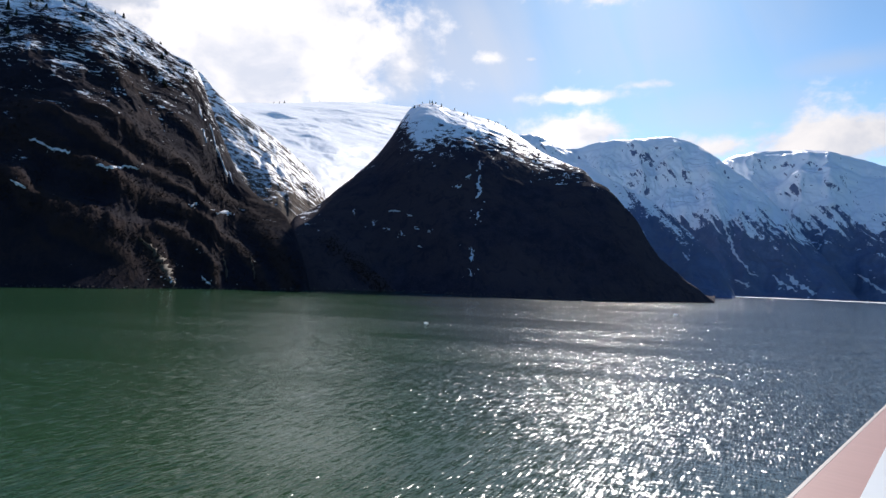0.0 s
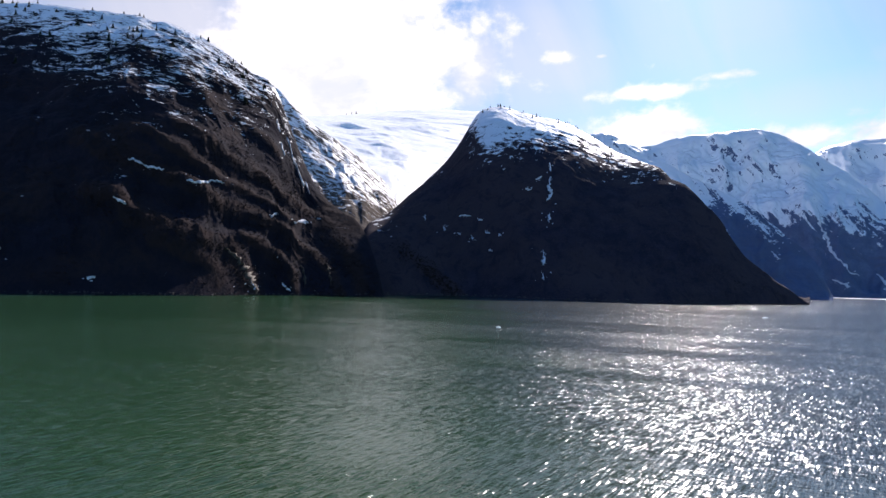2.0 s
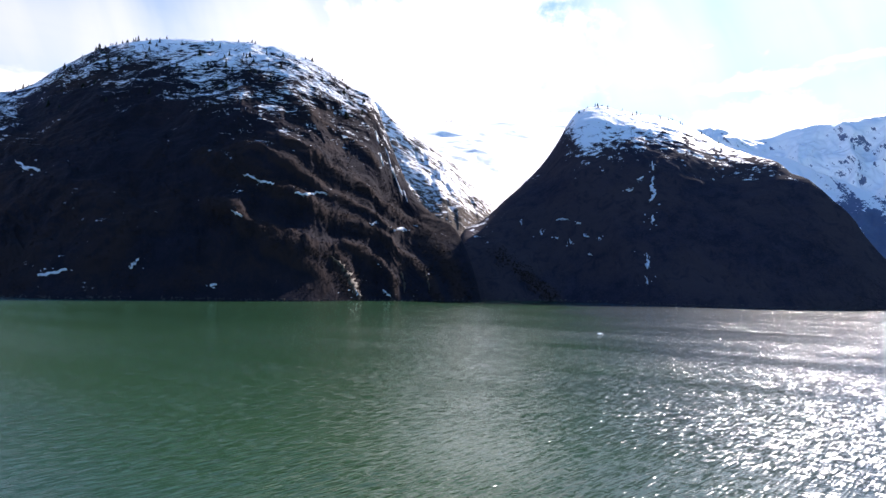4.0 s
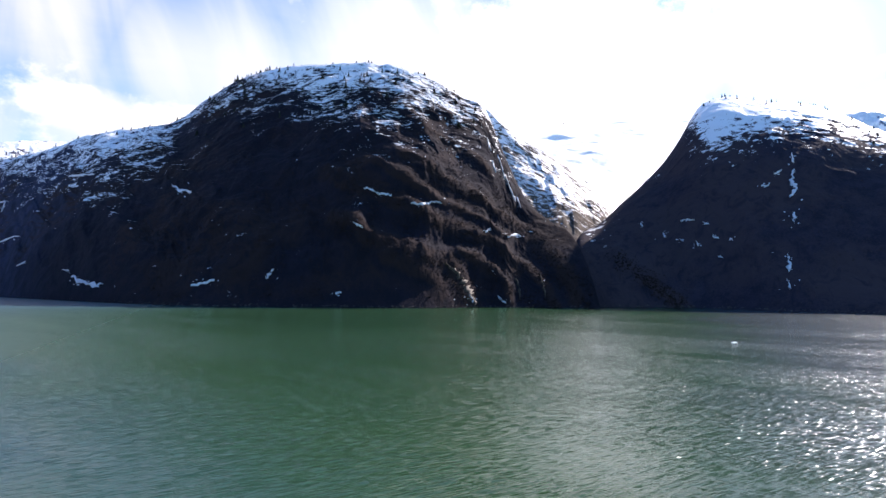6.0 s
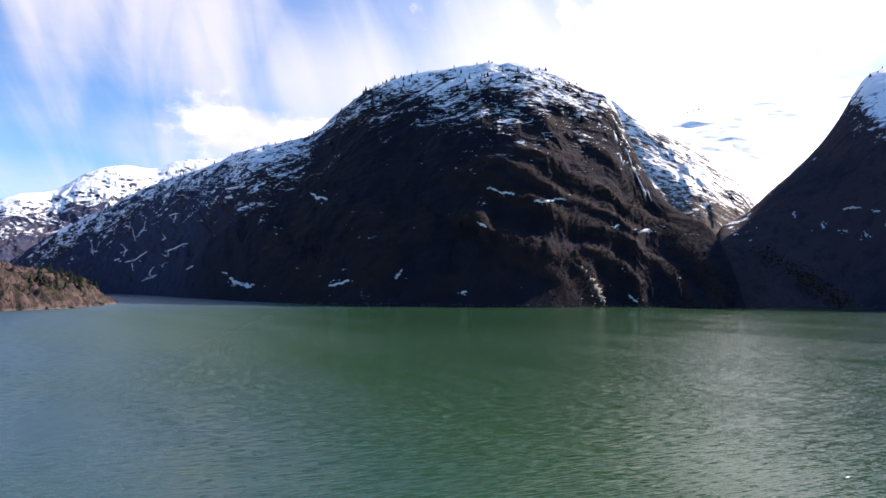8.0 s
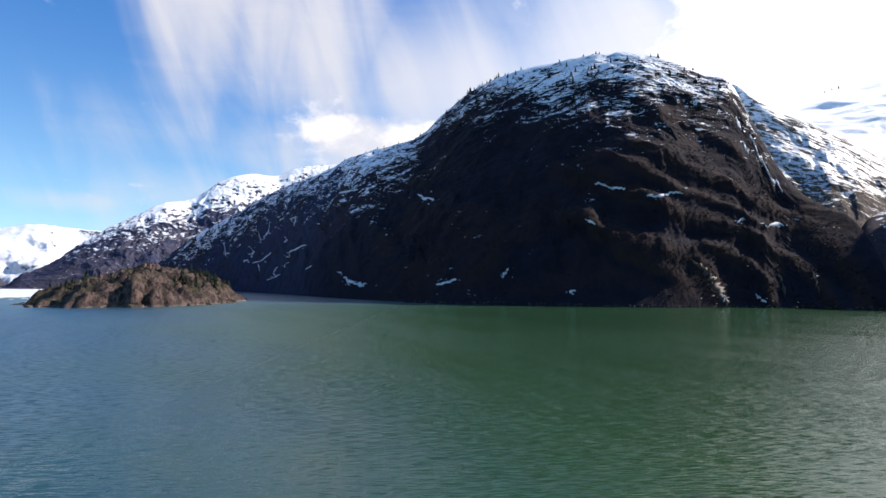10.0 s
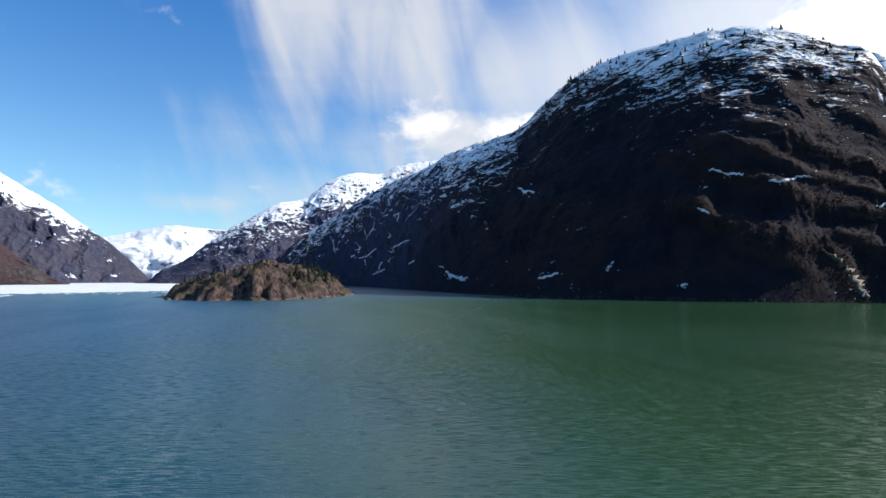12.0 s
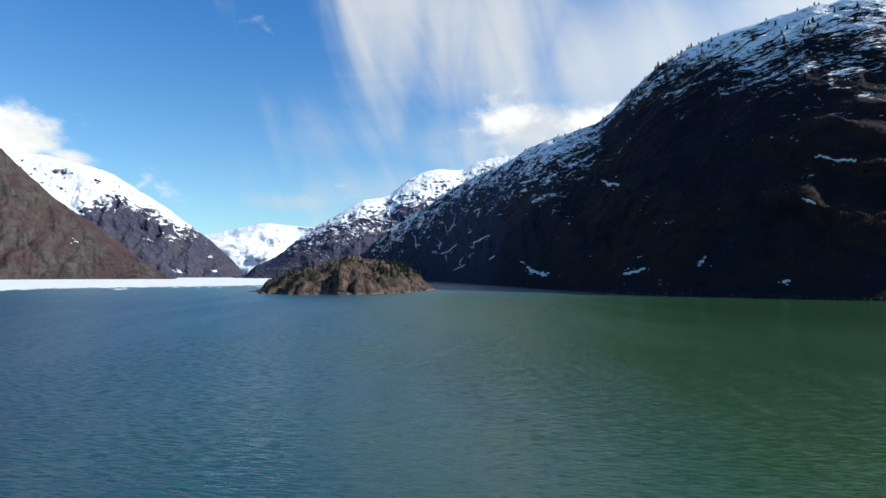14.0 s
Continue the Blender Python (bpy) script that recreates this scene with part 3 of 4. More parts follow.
tagged(new("water", me), "rippled silty green fjord water with sun glitter", "water", kind="structure")


# ---- small building helpers ----
from mathutils.bvhtree import BVHTree

STATION = Vector((0, 0, EYE_Z))
for key, r in RANGES.items():
    r["bvh"] = None


def surface(key):
    r = RANGES[key]
    if r["bvh"] is None:
        me = r["ob"].data
        r["bvh"] = BVHTree.FromPolygons([v.co.copy() for v in me.vertices], [tuple(p.vertices) for p in me.polygons])
    return r["bvh"]


def sight(key, az, el):
    """The place on a mountain's face on a bearing and at an elevation, and its normal."""
    a, e = radians(az), radians(el)
    d = Vector((-math.sin(a) * math.cos(e), math.cos(a) * math.cos(e), math.sin(e)))
    hit, nrm, _, _ = surface(key).ray_cast(STATION, d)
    return hit, nrm


def on_crest(key, az, v):
    """The place on a mountain at an azimuth, v of the way from shore to crest."""
    r = RANGES[key]
    j = int(np.argmin(np.abs(r["az"] - az)))
    i = min(int(round((max(v, 0) ** (1 / 0.9)) * (r["nv"] - 1))), r["nv"] - 1)
    return Vector(r["P"][i, j])


def mesh_of(name, verts, faces, mat, smooth=True):
    me = bpy.data.meshes.new(name)
    me.from_pydata([tuple(v) for v in verts], [], faces)
    me.materials.append(mat)
    me.polygons.foreach_set("use_smooth", np.full(len(me.polygons), smooth))
    return me


def part(name, bm, mat, parent, label=""):
    me = bpy.data.meshes.new(name)
    bm.to_mesh(me)
    bm.free()
    me.materials.append(mat)
    ob = new(name, me)
    ob.parent = parent
    return tagged(ob, label)


# ---- snow patches lying in gullies ----
CRUMBS = ([], [])


def snow_patch(key, line, wide, seed, label="old snow patch lying in a rock gully", mat=None, thing=("snow_patch", "snow", "snow patches on the slopes")):
    """Snow along a line of (azimuth, elevation) on a mountain, wide degrees across."""
    rnd = random.Random(seed)
    pts = []
    for (a0, e0), (a1, e1) in zip(line, line[1:]):
        k = max(2, int(math.hypot(a1 - a0, e1 - e0) / 0.12))
        pts += [(a0 + (a1 - a0) * i / k, e0 + (e1 - e0) * i / k) for i in range(k)]
    pts.append(line[-1])
    n, verts, faces, ok = len(pts), [], [], True
    for i, (a, e) in enumerate(pts):
        b0, b1 = pts[max(i - 1, 0)], pts[min(i + 1, n - 1)]
        t = Vector((b1[0] - b0[0], b1[1] - b0[1])).normalized()
        q = Vector((-t.y, t.x))
        taper = math.sin(math.pi * (i + 0.6) / (n + 0.2)) ** 0.6
        w = wide * taper * max(0.06, 0.75 + 1.5 * noise.noise((i * 0.33 + seed * 7.7, seed, 0)) + 0.5 * noise.noise((i * 1.1, seed * 5.3, 2)))
        off = wide * 0.6 * noise.noise((i * 0.5, seed * 3.1, 5))
        for j in range(7):
            s = (j - 3) / 3 * 0.5 * max(w, wide * 0.12) * (rnd.uniform(0.35, 1.45) if j in (0, 6) else 1.0) + off
            hit, nrm = sight(key, a + q.x * s + rnd.uniform(-.015, .015), e + q.y * s + rnd.uniform(-.015, .015))
            if hit is None:
                ok = False
                break
            lift = (1.6, 1.1, 0.5, -0.8)[abs(j - 3)]
            verts.append(hit + (nrm + Vector((0, 0, 0.6))) * lift)
        if not ok:
            return None
    for i in range(n - 1):
        for j in range(6):
            k = i * 7 + j
            faces.append((k, k + 1, k + 8, k + 7))
    for _ in range(3 + int(10 * wide) if mat is None else 0):
        a0, e0 = pts[rnd.randrange(n)]
        a0, e0 = a0 + rnd.gauss(0, wide * 1.3), e0 + rnd.gauss(0, wide * 0.9)
        size = rnd.uniform(0.02, 0.07)
        ring = []
        for j in range(6):
            t = 2 * math.pi * j / 6
            hit, nrm = sight(key, a0 + size * 1.6 * math.cos(t) * rnd.uniform(0.5, 1.2), e0 + size * math.sin(t) * rnd.uniform(0.4, 1.1))
            if hit is not None:
                ring.append(hit + (nrm + Vector((0, 0, 0.6))) * 0.35)
        if len(ring) == 6:
            k = len(CRUMBS[0])
            CRUMBS[0].extend(ring)
            CRUMBS[1].append(tuple(range(k, k + 6)))
    return tagged(new(thing[0], mesh_of(thing[0], verts, faces, mat or SNOW)), label, thing[1], thing[2])


PATCHES = [  # mountain, line, width
    (3, [(46.3, 0.85), (45.95, 1.25), (45.6, 1.75)], 0.34), (3, [(54.9, 9.25), (54.2, 8.85), (53.2, 8.80)], 0.30),
    (3, [(52.9, 0.0), (52.2, 0.2), (51.2, 0.55), (50.9, 0.6)], 0.34), (3, [(62.2, 0.75), (61.6, 0.35), (60.6, 0.05), (59.9, 0.1)], 0.55),
    (3, [(32.2, 8.7), (30.9, 8.55), (29.6, 8.95), (29.0, 8.7)], 0.26), (3, [(37.0, 10.1), (35.5, 9.6), (34.2, 9.35)], 0.28),
    (3, [(24.6, 5.85), (24.0, 6.15)], 0.30), (3, [(22.3, 5.35), (21.4, 5.55), (20.9, 5.4)], 0.34), (3, [(38.0, 6.6), (37.0, 6.1)], 0.22),
    (3, [(26.1, -0.6), (25.7, -1.35)], 0.42), (3, [(23.2, -0.7), (22.4, -1.4)], 0.25), (3, [(62.9, 1.3), (62.4, 1.2)], 0.25), (3, [(39.6, -0.6), (39.0, -0.45)], 0.22),
    (3, [(71.0, 2.1), (70.2, 2.3), (69.3, 3.1)], 0.24), (3, [(67.6, 3.2), (66.9, 3.5), (66.3, 3.9), (65.9, 3.9)], 0.26), (3, [(68.1, 2.9), (67.5, 2.7)], 0.16),
    (3, [(73.6, 3.9), (73.4, 2.7)], 0.14), (3, [(70.5, 5.0), (70.2, 4.0)], 0.16), (3, [(66.0, 1.5), (65.4, 1.9)], 0.15), (3, [(71.8, 2.2), (71.4, 2.4)], 0.2),
    (3, [(67.6, 6.4), (67.0, 6.7), (67.2, 5.8)], 0.18), (3, [(69.6, 0.4), (68.4, 1.0)], 0.14), (3, [(62.8, 9.2), (61.0, 9.6)], 0.30),
    (3, [(23.3, 13.6), (22.9, 12.3), (22.4, 11.0)], 0.16), (3, [(22.5, 11.6), (22.1, 10.4), (21.5, 9.0)], 0.14), (3, [(23.9, 13.0), (23.5, 11.8)], 0.12), (3, [(21.4, 9.4), (20.9, 8.2)], 0.13), (3, [(24.4, 15.2), (24.0, 14.0)], 0.14),
    (11, [(-3.45, 10.6), (-3.2, 9.8), (-3.5, 9.0), (-3.1, 8.2)], 0.42), (11, [(-3.3, 12.0), (-3.4, 11.2)], 0.25), (11, [(-3.35, 6.9), (-3.3, 6.0)], 0.42),
    (11, [(-2.7, 3.3), (-2.9, 2.6), (-2.75, 1.8)], 0.40), (11, [(-2.8, 0.9), (-2.85, 0.3)], 0.30), (11, [(-0.9, 9.5), (-1.5, 9.4)], 0.18), (11, [(-1.9, 10.4), (-2.5, 10.6)], 0.18),
    (11, [(7.35, 5.6), (7.2, 5.1)], 0.26), (11, [(5.8, 6.6), (5.2, 6.72), (4.6, 6.65)], 0.10), (11, [(3.8, 6.3), (3.4, 6.2)], 0.12), (11, [(4.5, 4.7), (4.35, 4.2)], 0.2),
    (11, [(3.1, 5.1), (2.9, 4.95), (2.6, 4.9)], 0.14), (11, [(5.9, 4.9), (5.6, 4.7)], 0.15), (11, [(1.7, 4.85), (1.45, 4.7)], 0.10), (11, [(9.4, 6.5), (9.15, 6.2)], 0.12), (11, [(2.7, 3.2), (2.4, 3.2)], 0.10),
    (51, [(-26.4, 7.2), (-26.7, 5.4), (-27.4, 3.2), (-28.6, 1.6), (-29.2, 1.3)], 0.30), (51, [(-30.3, 1.4), (-31.4, 0.5), (-32.2, 0.1)], 0.34), (51, [(-31.4, 1.6), (-32.4, 0.5), (-33.6, -0.1)], 0.6),
    (57, [(-36.4, 1.7), (-37.4, 0.8), (-38.4, 0.1)], 0.35), (51, [(-24.3, 2.2), (-25.3, 1.8)], 0.3), (41, [(-23.0, 3.3), (-23.6, 2.6)], 0.3), (51, [(-27.4, 0.9), (-28.6, 0.4)], 0.3),
    (61, [(75.4, 9.0), (75.9, 8.0), (76.6, 6.8), (76.9, 6.0)], 0.36), (61, [(79.2, 5.0), (78.6, 4.7)], 0.3), (61, [(83.4, 3.2), (83.1, 3.0)], 0.28), (61, [(80.9, 3.4), (80.3, 3.0)], 0.26),
    (81, [(96.0, 0.3), (95.6, -0.1)], 0.25), (81, [(98.5, 3.1), (98.2, 2.9)], 0.25), (81, [(93.3, 1.6), (93.0, 1.5)], 0.2), (81, [(93.1, 0.3), (92.6, 0.2)], 0.2), (71, [(104.0, 2.7), (103.7, 2.6)], 0.18),
]
SLAB = plain_snow("tan_rock", (0.082, 0.060, 0.041), 0.12)
for line, wide, k in (([(27.5, 1.9), (26.7, 0.7), (26.0, -0.5), (25.4, -1.9)], 1.0, 501), ([(28.6, 2.6), (27.6, 1.9), (27.0, 1.2)], 0.35, 502), ([(21.4, 1.2), (21.2, 0.2), (21.0, -1.0)], 0.3, 503), ([(19.0, 1.4), (18.7, 0.4), (18.5, -0.8)], 0.25, 504)):
    snow_patch(3, line, wide, k, "bare tan rock slab on a spur above the water", SLAB, ("rock_slab", "rock", "bare rock slabs"))
curls = random.Random(12)
for _ in range(10):
    a = curls.uniform(60.5, 76.5)
    top = float(np.interp(a, [60, 66, 70, 73, 77], [9.5, 7.0, 6.0, 4.6, 2.2]))
    e = curls.uniform(0.2, 1.0) * top
    turn = curls.uniform(0, 6.28)
    line = [(a, e)]
    for _k in range(curls.randrange(2, 5)):
        turn += curls.uniform(-1.1, 1.1)
        line.append((line[-1][0] + 0.34 * math.cos(turn), line[-1][1] + 0.30 * math.sin(turn)))
    PATCHES.append((3, line, curls.uniform(0.05, 0.13)))
for k, (key, line, wide) in enumerate(PATCHES):
    snow_patch(key, line, wide * (0.45 if key == 3 and line[0][0] > 62.6 else 1.0), k + 1)
tagged(new("snow_crumbs", mesh_of("snow_crumbs", CRUMBS[0], CRUMBS[1], SNOW)), "scattered small remnants of old snow on the rock", "snow", kind="stuff")


# ---- conifers ----
def tree_material(name, dark, light):
    mat, N = material(name)
    rnd = N.add("ShaderNodeObjectInfo").outputs["Random"]
    isl = N.add("ShaderNodeNewGeometry").outputs["Random Per Island"]
    n = N.noise(N.add("ShaderNodeNewGeometry").outputs["Position"], 0.9, 4.0, 0.6)
    f = N.m("ADD", N.m("MULTIPLY", rnd, 0.35), N.m("ADD", N.m("MULTIPLY", isl, 0.3), N.m("MULTIPLY", n, 0.45)))
    finish(N, N.mix(f, dark, light), 0.9, None, 0.15)
    return mat


NEEDLES = tree_material("spruce_needles", (0.010, 0.015, 0.012), (0.030, 0.042, 0.024))
BARK = tree_material("grey_bark", (0.035, 0.028, 0.022), (0.09, 0.075, 0.06))
TWIGS = tree_material("bare_brown_scrub", (0.012, 0.008, 0.008), (0.026, 0.0170, 0.0155))
DARK_TWIGS = tree_material("bare_dark_scrub", (0.028, 0.024, 0.031), (0.056, 0.044, 0.047))
GREEN_SCRUB = tree_material("mossy_scrub", (0.013, 0.013, 0.007), (0.040, 0.034, 0.018))


def conifer(seed, slim):
    """A spruce one metre high: a tapered trunk, and tiers of drooping, ragged boughs."""
    rnd = random.Random(seed)
    root = new("conifer")
    bm = bmesh.new()
    bmesh.ops.create_cone(bm, segments=6, radius1=0.022, radius2=0.004, depth=1.05, cap_ends=True, matrix=Matrix.Translation((0, 0, 0.455)))
    part("trunk", bm, BARK, root)
    bm = bmesh.new()
    tiers = 8
    for k in range(tiers):
        z = 0.14 + 0.80 * k / tiers
        rad = slim * (1 - k / tiers) ** 0.85 * rnd.uniform(0.75, 1.2) + 0.015
        for j in range(8):
            a = 2 * math.pi * (j + rnd.uniform(-0.35, 0.35) + 0.5 * (k % 2)) / 8
            if rnd.random() < 0.13:
                continue
            ln = rad * rnd.uniform(0.6, 1.25)
            d, s = Vector((math.cos(a), math.sin(a), 0)), Vector((-math.sin(a), math.cos(a), 0))
            w = ln * 0.42
            tip = bm.verts.new(d * ln + Vector((0, 0, z - 0.05 - 0.25 * ln)))
            top = bm.verts.new(Vector((0, 0, z + 0.10)))
            l, r = bm.verts.new(d * ln * 0.55 + s * w + Vector((0, 0, z - 0.03))), bm.verts.new(d * ln * 0.55 - s * w + Vector((0, 0, z - 0.03)))
            low = bm.verts.new(d * ln * 0.25 + Vector((0, 0, z - 0.07)))
            for f in ((top, l, tip), (top, tip, r), (low, tip, l), (low, r, tip)):
                bm.faces.new(f)
    part("crown", bm, NEEDLES, root, "ragged dark green needle crown")
    return root


KINDS = [conifer(5, 0.25), conifer(6, 0.30), conifer(8, 0.20)]
rnd = random.Random(77)
used = set()


def plant(place, height, label, group):
    k = rnd.randrange(3)
    m = Matrix.Translation(place + Vector((0, 0, -0.4))) @ Matrix.Rotation(rnd.uniform(0, 6.28), 4, "Z") @ Matrix.Rotation(rnd.uniform(-0.05, 0.05), 4, "X")
    if k in used:
        ob = copy_thing(KINDS[k], m)
    else:
        ob = KINDS[k]
        used.add(k)
        ob.matrix_basis = m
    ob.scale = (height, height, height)
    tagged(ob, label, "tree", group)


def wood(stands, label, seed):
    """Many spruces too close to count, joined: (place, height) pairs."""
    r = np.random.RandomState(seed)
    crowns = []
    for kind in KINDS:
        me = kind.children[1].data
        co = np.array([v.co for v in me.vertices])
        crowns.append((co, [tuple(p.vertices) for p in me.polygons]))
    V, F = [], []
    for place, height in stands:
        co, tris = crowns[r.randint(3)]
        t, k = r.uniform(0, 6.28), len(V)
        turn = np.array([[math.cos(t), -math.sin(t), 0], [math.sin(t), math.cos(t), 0], [0, 0, 1]])
        V += (co @ turn.T * height + np.array(place) - (0, 0, 0.08 * height)).tolist()
        F += [tuple(i + k for i in f) for f in tris]
    return tagged(new("spruce_wood", mesh_of("spruce_wood", V, F, NEEDLES, False)), label, "trees", kind="stuff")


TOP = "small dark spruce standing on the snowy mountain top"
for n in range(104):
    a = rnd.choice((rnd.uniform(25, 53), rnd.gauss(40, 6), rnd.gauss(50, 2.5)))
    if 24.8 < a < 53:
        if n % 5 < 3:
            top = float(np.interp(a, [25, 29, 34.5, 40, 46.8, 50, 53], [17.9, 20.3, 22.0, 21.7, 20.5, 19.0, 16.5]))
            spot = sight(3, a, top - abs(rnd.gauss(0, 1.9)) - 0.25)[0]
        else:
            spot = on_crest(3, a, rnd.choice((rnd.uniform(0.80, 0.97), 0.995)))
        if spot is not None:
            plant(spot, rnd.uniform(7, 15) * (1.3 if rnd.random() < 0.12 else 1), TOP, "spruces on the big mountain")
for _ in range(48):
    plant(on_crest(3, rnd.uniform(54, 71), rnd.choice((rnd.uniform(0.62, 1.0), rnd.uniform(0.85, 1.0), 0.99))), rnd.uniform(9, 16), "small dark spruce on a snowy ridge", "spruces on the long ridge")
for _ in range(30):
    plant(on_crest(11, rnd.uniform(-11, 5.2), rnd.uniform(0.74, 0.99)), rnd.uniform(6, 11), "small dark spruce on the snow cap of a dome", "spruces on the dome")
wood([(on_crest(3, rnd.uniform(55.5, 72), rnd.choice((rnd.uniform(0.72, 1.0), rnd.uniform(0.9, 1.0)))), rnd.uniform(5, 11)) for _ in range(230)], "sparse dark spruce wood along the snowy ridge", 32)
for a in (17.6, 17.1, 16.6, 13.2):
    plant(on_crest(31, a, 1.0), rnd.uniform(16, 22), "lone spruce on a far snow ridge", "spruces on the far ridge")


# ---- bare scrub on the slopes ----
def scrub(name, places, mat, label, lo=2.0, hi=4.5):
    """Many small ragged clumps, joined."""
    r = np.random.RandomState(len(places))
    base = np.array([(1, 0, 0), (-1, 0, 0), (0, 1, 0), (0, -1, 0), (0, 0, 1.1), (0, 0, -0.6)], float)
    tri = [(0, 2, 4), (2, 1, 4), (1, 3, 4), (3, 0, 4), (2, 0, 5), (1, 2, 5), (3, 1, 5), (0, 3, 5)]
    V, F = [], []
    for p in places:
        s = r.uniform(lo, hi)
        for _ in range(2):
            k = len(V)
            c = np.array(p) + r.uniform(-0.8, 0.8, 3) * s * (1, 1, 0.3)
            V += [tuple(c + b * s * r.uniform(0.3, 1.0, 3) + r.uniform(-0.25, 0.25, 3) * s) for b in base]
            F += [(k + a, k + b, k + c2) for a, b, c2 in tri]
    ob = new(name, mesh_of(name, V, F, mat, False))
    return tagged(ob, label, "scrub", kind="stuff")


def slope_places(key, n, az_lo, az_hi, v_lo, v_hi, seed, thin=0.0):
    r, out, fld = np.random.RandomState(seed), [], Field(seed + 100)
    while len(out) < n:
        a, v = r.uniform(az_lo, az_hi), v_lo + (v_hi - v_lo) * r.uniform() ** 1.3
        if fld.fbm(np.array(a / 3.0), np.array(v * 9.0), 4) > thin:
            out.append(on_crest(key, a, v) + Vector(r.uniform(-4, 4, 3) * (1, 1, 0.1)))
    return out


scrub("scrub", slope_places(3, 8000, 14.2, 58, 0.02, 0.66, 1, 0.0), TWIGS, "bare brown alder scrub on the steep lower slope", 0.7, 1.6)
def spur_places(key, lines, n, seed, wide):
    r, out = np.random.RandomState(seed), []
    while len(out) < n:
        line = lines[r.randint(len(lines))]
        k = r.randint(len(line) - 1)
        t = r.uniform()
        a = line[k][0] + (line[k + 1][0] - line[k][0]) * t + r.normal(0, wide)
        e = line[k][1] + (line[k + 1][1] - line[k][1]) * t + r.normal(0, wide * 0.7)
        hit, _ = sight(key, a, e)
        if hit is not None:
            out.append(hit)
    return out


SPURS = [[(39.8, 7.0), (38.3, 5.6), (33.5, 4.3), (28.2, 2.2), (26.0, -1.2)], [(40.5, 11.6), (34.0, 8.9), (27.0, 6.0), (21.6, 1.6)], [(33, 13.2), (26, 9.8), (19.0, 5.0), (15.6, -0.8)]]
scrub("scrub", spur_places(3, SPURS, 5000, 4, 1.0), TWIGS, "dense brown alder scrub on the rock spurs", 0.6, 1.4)
scrub("scrub", spur_places(11, [[(12.0, 3.6), (8.6, 0.9), (5.8, -1.3)]], 700, 6, 0.5), TWIGS, "brown scrub on a low spur of the dome", 0.9, 2.2)
scrub("scrub", slope_places(11, 3000, -24, 15, 0.02, 0.6, 2, 0.0), DARK_TWIGS, "bare dark scrub on the rock dome", 0.7, 1.5)
scrub("scrub", slope_places(71, 2600, 97, 112, 0.02, 0.9, 3, 0.1), DARK_TWIGS, "bare brown scrub beside the ice floes", 1.2, 2.8)


# ---- the island ----
def island_rock():
    mat, N = material("warm_island_rock")
    geo = N.add("ShaderNodeNewGeometry")
    p, up = geo.outputs["Position"], N.add("ShaderNodeSeparateXYZ", Vector=geo.outputs["Normal"]).outputs[2]
    z = N.add("ShaderNodeSeparateXYZ", Vector=p).outputs[2]
    big, mid, fine = N.noise(p, 0.02, 4.0, 0.6), N.noise(p, 0.12, 6.0, 0.62, dist=0.4), N.noise(p, 0.7, 5.0, 0.65)
    crack = N.noise(N.scaled(p, (0.25, 0.25, 0.05)), 1.0, 5.0, 0.65, dist=0.8)
    col = N.mix(N.step(mid, 0.34, 0.66), (0.030, 0.021, 0.019), (0.136, 0.088, 0.074))
    # shade inside the clefts painted as near-black upright streaks
    col = N.mix(N.step(crack, 0.51, 0.57), col, (0.016, 0.012, 0.011))
    col = N.mix(N.m("MULTIPLY", N.step(up, 0.62, 0.85), N.step(big, 0.35, 0.6)), col, (0.044, 0.037, 0.020))
    col = N.mix(N.m("MULTIPLY", N.step(N.m("ADD", z, N.m("MULTIPLY", mid, 3.0)), 4.4, 2.6), N.step(fine, 0.48, 0.62)), col, (0.26, 0.23, 0.20))
    finish(N, col, 0.9, bump(N, N.m("ADD", N.m("MULTIPLY", mid, 2.2), N.m("MULTIPLY", fine, 0.5)), 1.0, 0.9), 0.25)
    return mat


ISLAND_ROCK = island_rock()


